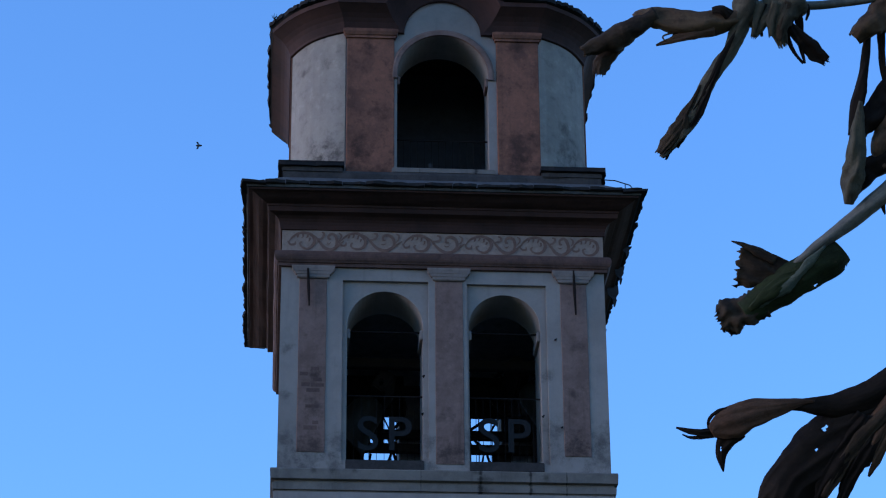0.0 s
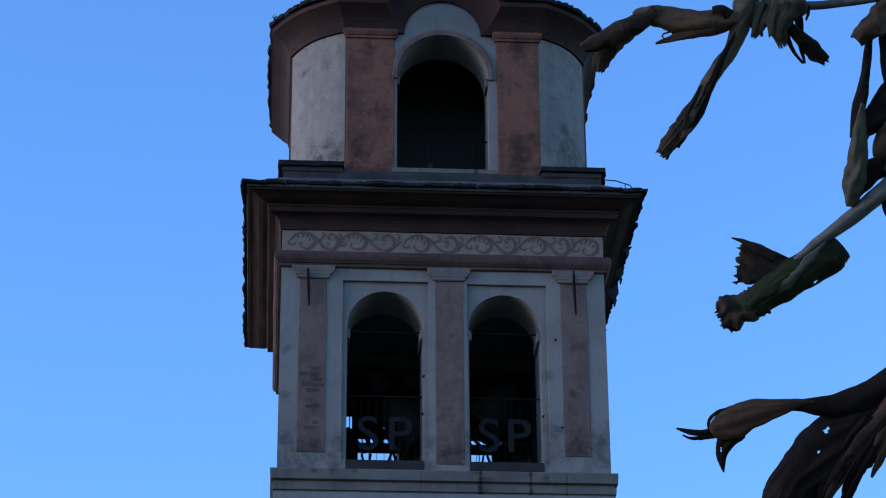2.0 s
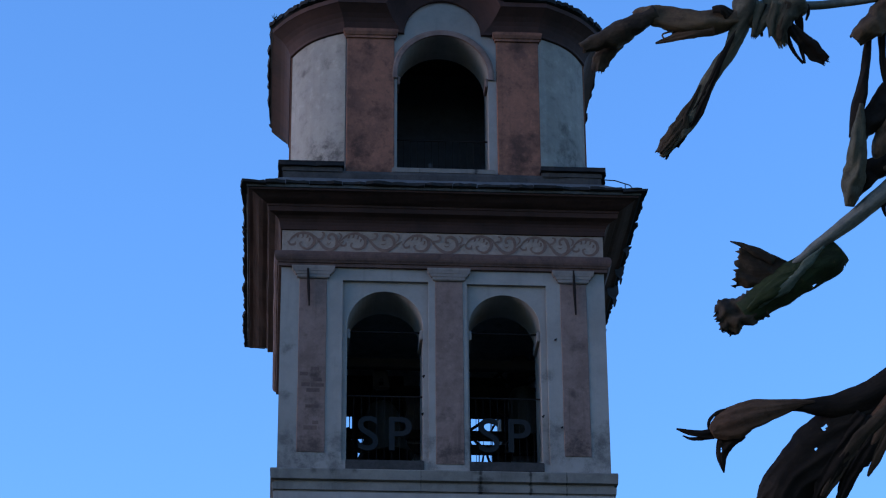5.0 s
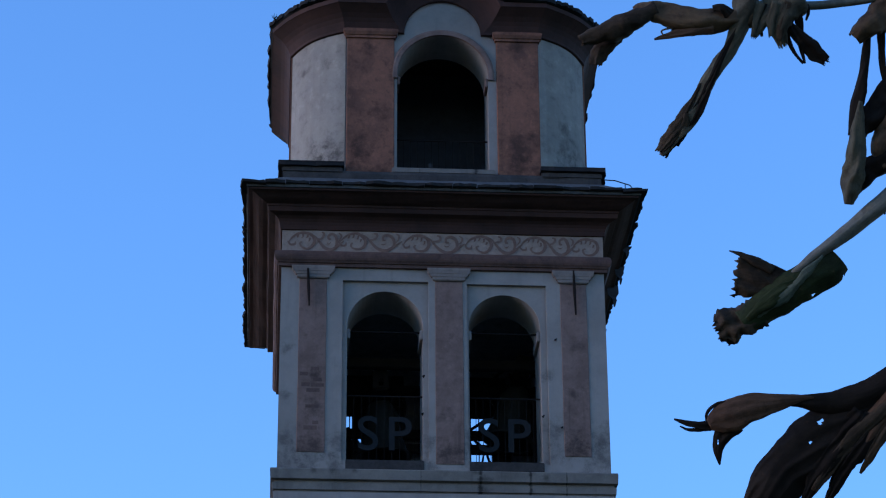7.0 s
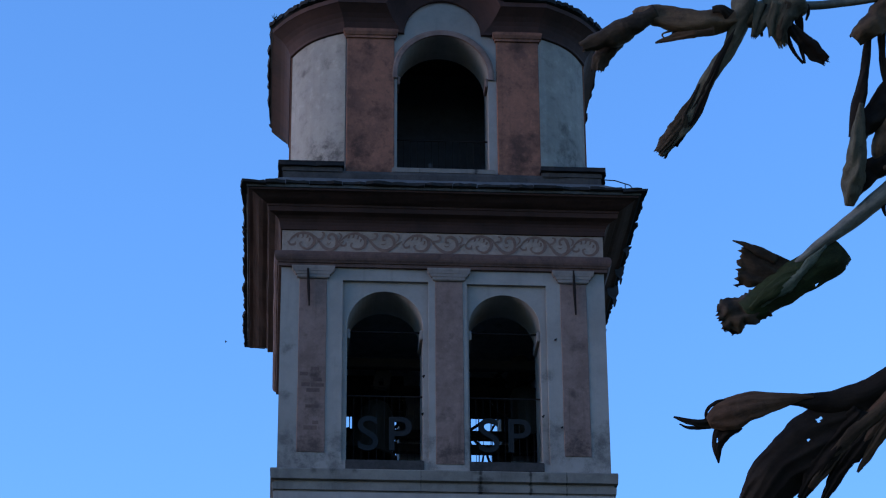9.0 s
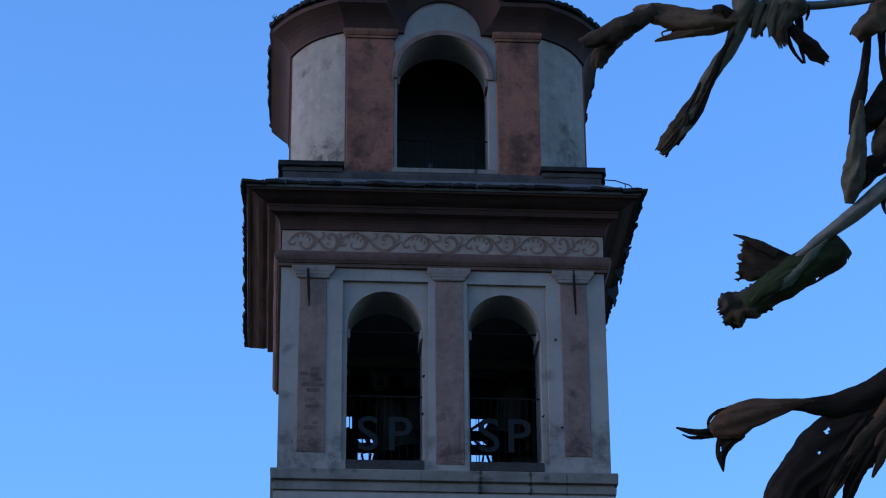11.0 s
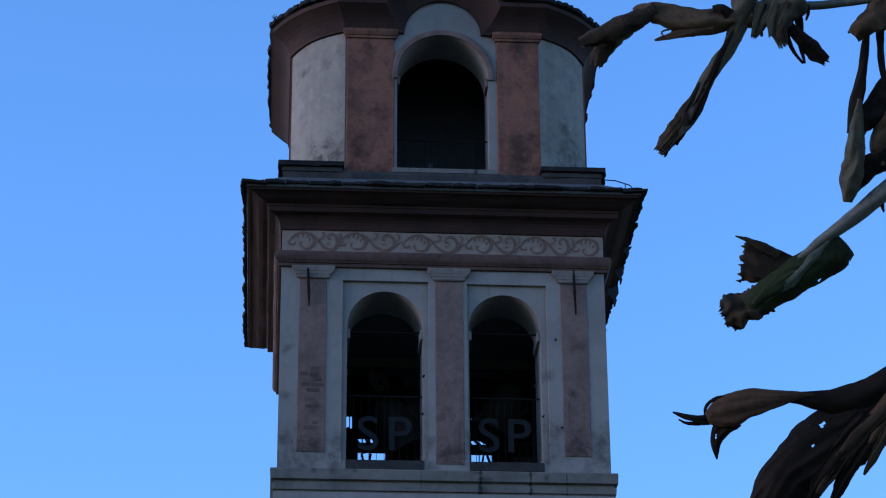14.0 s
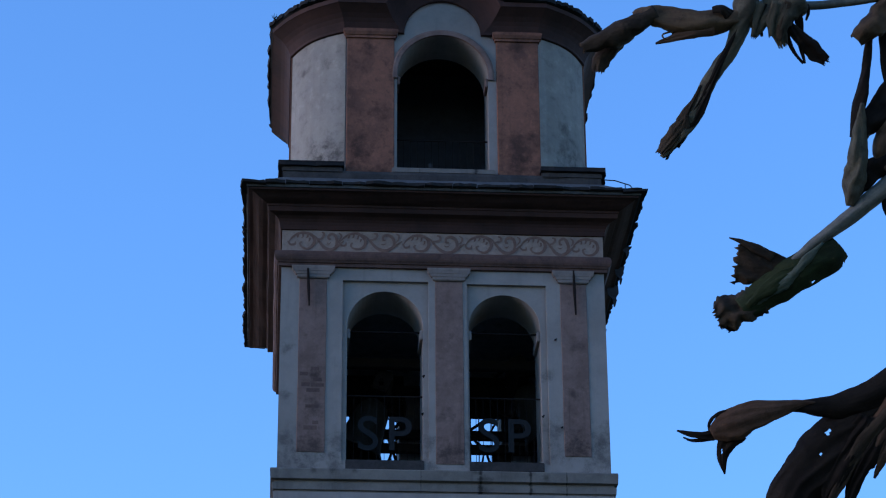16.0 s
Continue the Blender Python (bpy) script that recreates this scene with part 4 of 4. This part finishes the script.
# tangle of dry leaves near the stem
PD = (1580, 60)
leaf_d = leaf(PD, [
    ("crumpled_leaf", DRY, [(1600, -20, 0, 60, 200, 0), (1562, 22, 4, 56, 200, 20), (1535, 42, 6, 46, 220, 20), (1510, 68, 6, 26, 240, 20)], dict(seed=41, ruffle=0.25), ""),
    ("leaf_roll", DARKLEAF, [(1540, 48, -4, 10, 200, 0), (1532, 90, -4, 14, 200, 20), (1525, 135, -2, 17, 200, 40), (1513, 185, 0, 26, 190, 50), (1504, 240, 2, 12, 200, 40)], dict(seed=42), ""),
    ("leaf_roll", KHAKI, [(1522, 180, 8, 6, 200, 0), (1517, 225, 10, 24, 190, 10), (1510, 285, 10, 36, 180, 20), (1503, 325, 8, 42, 190, 30), (1500, 362, 4, 16, 200, 30)], dict(seed=43, ruffle=0.2), ""),
    ("leaf_roll", DARKLEAF, [(1620, 120, -8, 56, 190, 0), (1570, 175, -8, 48, 190, 10), (1535, 212, -6, 42, 200, 20), (1514, 238, -4, 28, 200, 20)], dict(seed=44, ruffle=0.2), ""),
    ("crumpled_leaf", DRY, [(1600, 190, -4, 44, 200, 0), (1565, 235, -2, 40, 200, 20), (1552, 270, 0, 24, 220, 20), (1560, 300, 0, 20, 200, 0)], dict(seed=45, ruffle=0.3), ""),
    ("leaf_shred", DARKLEAF, [(1570, 10, -6, 16, 80, 0), (1560, 60, -6, 14, 60, 20), (1562, 110, -6, 12, 60, 20), (1572, 170, -6, 8, 40, 0)], dict(seed=46), ""),
    ("crumpled_leaf", DARKLEAF, [(1502, 345, -6, 24, 160, 0), (1530, 318, -6, 44, 170, 20), (1558, 296, -4, 44, 180, 20), (1600, 280, -4, 50, 160, 0)], dict(seed=47, ruffle=0.3), ""),
    ("leaf_shred", DARKLEAF, [(1566, 345, 0, 8, 40, 0), (1562, 362, 0, 9, 40, 0), (1566, 380, 0, 3, 40, 0)], dict(seed=48, across=4), ""),
], "tangle of crumpled brown dry leaves")

# bent leaf with a torn green blade
PE = (1640, 280)
leaf_e = leaf(PE, [
    ("bent_stalk", STALK, [(1990, 160, -10, 46, 220, 0), (1800, 190, -6, 40, 220, 0), (1650, 275, 0, 36, 220, 0), (1560, 348, 4, 32, 220, 0), (1500, 396, 6, 27, 220, 0), (1450, 433, 10, 20, 210, 0), (1414, 461, 9, 12, 200, 0), (1384, 484, -6, 7, 180, 0)], dict(seed=51, rag=0.05, ruffle=0.05, crease=0.12), ""),
    ("leaf_blade", GREENLEAF, [(1489, 441, 6, 50, 90, 0), (1468, 459, 10, 64, 100, 0), (1426, 483, 12, 64, 100, 0), (1388, 506, 12, 62, 110, 0), (1350, 533, 10, 54, 120, 0), (1318, 556, 8, 48, 130, 0)], dict(seed=53, rag=0.03, ruffle=0.03, crease=0.10, across=30, steps=12, holes=((6, 28), (6, 29), (7, 29), (22, 26), (23, 26), (23, 27))), "withering green blade"),
    ("leaf_blade", BROWNLEAF, [(1430, 482, 2, 20, 40, 0), (1385, 482, 0, 46, 40, 0), (1345, 475, -2, 68, 40, 0), (1305, 470, -4, 80, 40, 0)], dict(seed=54, rag=0.05, tip=9, ruffle=0.08, crease=0.2), "torn brownish wing of the blade"),
    ("leaf_shred", BROWNLEAF, [(1372, 462, 4, 16, 50, 0), (1340, 446, 4, 15, 50, 0), (1316, 434, 2, 9, 40, 0), (1294, 427, 0, 2, 30, 0)], dict(seed=52, crease=0.1, across=8), "dark upper edge of the wing"),
    ("leaf_midrib", PALEGREEN, [(1458, 436, 16, 4, 60, 0), (1428, 466, 21, 14, 60, 0), (1400, 496, 22, 20, 60, 0), (1370, 521, 20, 20, 60, 0), (1338, 546, 12, 6, 60, 0)], dict(seed=59, rag=0.4, ruffle=0.06, crease=0.1, across=8), "pale midrib"),
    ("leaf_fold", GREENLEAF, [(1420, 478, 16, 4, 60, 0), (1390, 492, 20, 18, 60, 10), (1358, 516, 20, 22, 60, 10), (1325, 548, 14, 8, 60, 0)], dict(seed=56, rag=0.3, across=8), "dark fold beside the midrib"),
    ("crumpled_leaf", BROWNLEAF, [(1350, 532, 6, 50, 130, 0), (1320, 548, 6, 56, 140, 20), (1294, 560, 4, 58, 90, 20), (1272, 570, 2, 46, 80, 10)], dict(seed=57, rag=0.3, ruffle=0.2, tip=7, across=18), "brown crumpled tip"),
    ("leaf_flap", DARKLEAF, [(1335, 545, 2, 20, 80, 0), (1300, 572, 0, 34, 80, 10), (1284, 586, 0, 26, 60, 10)], dict(seed=58, rag=0.2, ruffle=0.16, tip=8), ""),
], "bent leaf with torn green and brown blade")

# folded dark leaf reaching out
PF = (1595, 655)
leaf_f = leaf(PF, [
    ("leaf_arm", DARKLEAF, [(1640, 632, 10, 56, 110, 0), (1560, 690, 12, 58, 110, 0), (1500, 714, 12, 48, 110, 0), (1450, 718, 12, 34, 110, 0), (1410, 716, 10, 20, 110, 5), (1372, 720, 8, 20, 100, 10), (1330, 732, 6, 24, 100, 10)], dict(seed=63, ruffle=0.03, rag=0.04, crease=0.10), ""),
    ("leaf_flap", RUSSET, [(1440, 709, 14, 2, 60, 0), (1415, 711, 15, 13, 60, 0), (1380, 719, 17, 30, 70, 0), (1336, 728, 20, 47, 70, 5), (1302, 742, 20, 58, 70, 5), (1276, 755, 16, 48, 70, 5), (1258, 765, 12, 22, 60, 0)], dict(seed=64, crease=0.09, rag=0.04, ruffle=0.04), "lighter brown folded end"),
    ("leaf_shred", DARKLEAF, [(1282, 758, 8, 26, 70, 0), (1250, 766, 8, 15, 60, 5), (1221, 763, 6, 10, 50, 10), (1196, 757, 2, 3, 30, 0)], dict(seed=65, crease=0.15), ""),
    ("leaf_shred", DARKLEAF, [(1297, 758, 6, 50, 70, 0), (1284, 780, 6, 34, 60, 5), (1276, 805, 2, 20, 60, 10), (1280, 835, 0, 2, 30, 0)], dict(seed=66, crease=0.12, rag=0.05, holes=((12, 8), (13, 8), (13, 9))), ""),
    ("leaf_shred", DARKLEAF, [(1262, 770, 4, 9, 50, 0), (1240, 774, 4, 7, 40, 10), (1220, 774, 2, 5, 40, 10), (1207, 769, 2, 2, 30, 0)], dict(seed=73, across=6), ""),
    ("leaf_shred", DARKLEAF, [(1290, 722, 10, 6, 40, 0), (1268, 728, 10, 6, 40, 10), (1254, 742, 8, 6, 40, 10), (1254, 762, 6, 5, 40, 0)], dict(seed=67, across=4), ""),
], "folded dark brown leaf with a torn end")

# large dark drooping blade
leaf_g = leaf(PF, [
    ("drooping_leaf", DARKLEAF, [(1670, 610, -6, 50, 100, 0), (1584, 700, 0, 72, 100, 0), (1516, 754, 6, 106, 100, 0), (1455, 804, 8, 112, 100, 0), (1408, 850, 8, 98, 100, 0), (1376, 905, 6, 82, 100, 0), (1344, 965, 2, 40, 90, 0)], dict(seed=61, rag=0.04, ruffle=0.04, crease=0.09, pleats=2.2, across=44, steps=14, holes=((35, 9), (36, 9), (36, 10), (35, 10), (36, 11), (42, 17))), ""),
    ("drooping_leaf", RUSSET, [(1640, 630, 12, 50, 130, 0), (1588, 706, 16, 62, 130, 0), (1550, 766, 14, 56, 120, 0), (1518, 828, 10, 14, 90, 0)], dict(seed=68, ruffle=0.25), ""),
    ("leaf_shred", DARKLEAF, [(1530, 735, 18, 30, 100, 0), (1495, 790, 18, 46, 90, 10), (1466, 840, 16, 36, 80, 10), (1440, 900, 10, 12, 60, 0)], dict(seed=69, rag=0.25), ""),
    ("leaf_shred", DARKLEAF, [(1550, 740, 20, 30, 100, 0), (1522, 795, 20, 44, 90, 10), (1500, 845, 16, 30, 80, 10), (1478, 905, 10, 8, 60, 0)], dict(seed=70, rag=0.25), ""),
    ("leaf_fold", BROWNLEAF, [(1610, 676, 22, 10, 60, 0), (1556, 735, 25, 22, 60, 0), (1500, 805, 22, 26, 60, 0), (1456, 880, 16, 12, 50, 0)], dict(seed=85, rag=0.2, across=8), "brown fold of the blade"),
    ("leaf_fold", BROWNLEAF, [(1612, 690, 26, 10, 60, 0), (1572, 760, 28, 20, 60, 0), (1546, 815, 24, 14, 60, 0), (1534, 842, 18, 4, 50, 0)], dict(seed=87, rag=0.2, across=8), ""),
], "large dark drooping withered leaf")

# the stem stands beside the view
bm = bmesh.new()
stem_top = LEAFPLANE @ q(2010, 180)
tube(bm, [(stem_top.x + 0.10, stem_top.y, -0.1), (stem_top.x + 0.06, stem_top.y, 2.0), (stem_top.x + 0.03, stem_top.y, 4.0), stem_top + Vector((0, 0, 0.45))], [0.15, 0.13, 0.10, 0.07], 14)
part("pseudostem", bm, STALK, plant, "grey-green layered banana stem")
for a, b, c, d in ((2010, 420, 1640, 560), (2005, 110, 1580, -20)):
    bm = bmesh.new()
    m = LEAFPLANE
    tube(bm, [m @ q(a, b), m @ q((a + c) / 2, (b + d) / 2 - 60), m @ q(c, d)], [0.035, 0.03, 0.02], 8)
    part("leaf_stalk", bm, STALK, plant)


# ---- small flies crossing the view ----
def fly():
    bm = bmesh.new()
    tube(bm, [(-0.006, 0, 0), (-0.004, 0, 0), (0, 0, 0), (0.004, 0, 0), (0.006, 0, 0)], [0.0006, 0.0019, 0.0023, 0.0018, 0.0006], 8)
    f = tagged(part("fly_body", bm, FEATHER), "small dark flying insect", "insect", "flying insects")
    f.name = "flying_insect"
    for s in (-1, 1):
        bm = bmesh.new()
        rings(bm, [[(0.001, s * 0.001, 0.0012), (-0.003, s * 0.003, 0.003), (-0.005, s * 0.007, 0.004), (-0.001, s * 0.007, 0.0042)],
                   [(0.001, s * 0.001, 0.0014), (-0.003, s * 0.003, 0.0032), (-0.005, s * 0.007, 0.0042), (-0.001, s * 0.007, 0.0044)]], cap=True)
        part("wing", bm, FEATHER, f)
    return f


fly_one = fly()
fly_two = fly()
fly_three = fly()
fly_four = fly()

# ---- what moves ----
TIMES = [0, 0.5, 1, 1.5, 2, 2.5, 3, 3.5, 4, 5.2, 6.5, 7, 7.5, 8, 8.5, 9, 10.2, 11.5, 12, 12.5, 13, 13.5, 14, 14.5, 15, 15.5, 16]
# how far each leaf sways from where it began: turn of the end, or shift across and down, in grid units
A_DROP = [0, 1, 3, -2, -5, -22, -13, -5, -3, -6, -10, -17, -16, -11, -11, -7, -10, -16, -31, -17, -17, -11, -14, -16, -10, -7, -5]
F_DROP = [0, 4, 3, 3, 1, 1, -10, -5, 9, 0, -7, -11, 3, 27, 0, -14, -5, 1, 0, -2, -2, -17, -20, -10, -14, -2, 4]
G_TURN = [0, 2, 2, 3, 3, 2, -11, -9, 0, -1, -3, -9, 0, 14, -3, -12, -4, 6, 5, 6, 8, -2, -5, 0, -5, 2, 6]
B_SHIFT = [(0, 0), (1, 1), (1, 0), (3, 0), (1, 0), (0, 0), (0, 0), (0, 0), (1, 1), (0, -1), (0, -3), (0, -3), (0, -2), (1, 0), (1, 1), (-2, -2), (-1, -3), (0, -5),
           (0, -5), (0, -5), (0, -5), (0, -5), (-2, -5), (-3, -5), (-3, -5), (-2, -3), (1, 0)]
D_SHIFT = [(0, 0), (3, 5), (3, 4), (4, 4), (3, 4), (3, 4), (1, 4), (1, 4), (3, 6), (1, 3), (0, 0), (0, 0), (3, 2), (3, 4), (3, 3), (1, 3), (1, 0), (1, -2), (3, -3),
           (3, -4), (3, -5), (0, -5), (-2, -4), (-5, -4), (-2, -2), (1, 2), (3, 3)]
E_SHIFT = [(0, 0), (-3, 2), (2, 6), (3, 1), (0, -6), (2, -4), (2, -2), (3, -2), (-5, 5), (-2, 0), (-4, 6), (-4, 17), (1, 0), (-3, 0), (7, -7), (2, -1), (3, -6), (4, -13),
           (7, 2), (4, -9), (-1, -4), (1, -4), (7, -9), (5, -7), (4, -6), (-9, 0), (-4, -6)]


def motions():
    def at(pivot, dx=0.0, dy=0.0, turn=0.0):
        return LEAFPLANE @ Matrix.Translation(q(*pivot) + Vector((dx / GRID, -dy / GRID, 0))) @ Matrix.Rotation(turn, 4, "Z")

    walk(leaf_a, [(t, at(PA, turn=d / 245)) for t, d in zip(TIMES, A_DROP)])
    walk(leaf_f, [(t, at(PF, turn=d / 295)) for t, d in zip(TIMES, F_DROP)])
    walk(leaf_g, [(t, at(PF, turn=d / 112)) for t, d in zip(TIMES, G_TURN)])
    walk(leaf_b, [(t, at(PB, *s)) for t, s in zip(TIMES, B_SHIFT)])
    walk(leaf_d, [(t, at(PD, *s)) for t, s in zip(TIMES, D_SHIFT)])
    walk(leaf_e, [(t, at(PE, *s)) for t, s in zip(TIMES, E_SHIFT)])

    def air(a, b, away=5.0):
        g = 4565 / away
        return VIEW @ Matrix.Translation(((a - 784) / g, (441 - b) / g, -away))

    walk(fly_one, [(0.0, air(352, 258)), (0.1, air(-260, 225)), (0.3, air(-1400, 180)), (16.0, air(-1500, 180))])
    walk(fly_two, [(0.0, air(2600, -900)), (0.3, air(1900, -300)), (0.5, air(1239, 448)), (0.6, air(1128, 616)), (0.8, air(980, 960)), (1.2, air(900, 1500)), (16.0, air(900, 1600))])

    walk(fly_three, [(0.0, air(1100, 2600, 13)), (8.0, air(700, 1500, 13)), (8.3, air(640, 960, 13)), (8.4, air(548, 858, 13)), (8.5, air(428, 754, 13)), (8.6, air(308, 666, 13)), (8.7, air(279, 593, 13)), (8.8, air(277, 553, 13)),
                     (8.9, air(396, 588, 13)), (9.0, air(400, 605, 13)), (9.1, air(304, 546, 13)), (9.2, air(194, 497, 13)), (9.5, air(-140, 360, 13)), (16.0, air(-900, 200, 13))])
    walk(fly_four, [(0.0, air(-900, -500, 13)), (6.0, air(480, -90, 13)), (6.3, air(1010, 44, 13)), (6.4, air(1177, 83, 13)), (6.5, air(1344, 122, 13)), (6.6, air(1511, 161, 13)), (6.9, air(2000, 270, 13)), (16.0, air(2300, 300, 13))])

    def swing(thing, x, z, t0, period, degrees, loss):
        rows = []
        n = round(16.0 / 0.2)
        for i in range(n + 1):
            t = i * 0.2
            rows.append((t, pose(x, 2.5, LZ + z, 0, (loss * t - degrees) * math.cos(2 * math.pi * (t - t0) / period), 0)))
        walk(thing, rows)

    swing(bell_right, 1.40, 2.60, 0.08, 4.07, 41, 0.75)
    swing(bell_left, -0.87, 2.30, 1.72, 4.26, 43, 0.5)


motions()
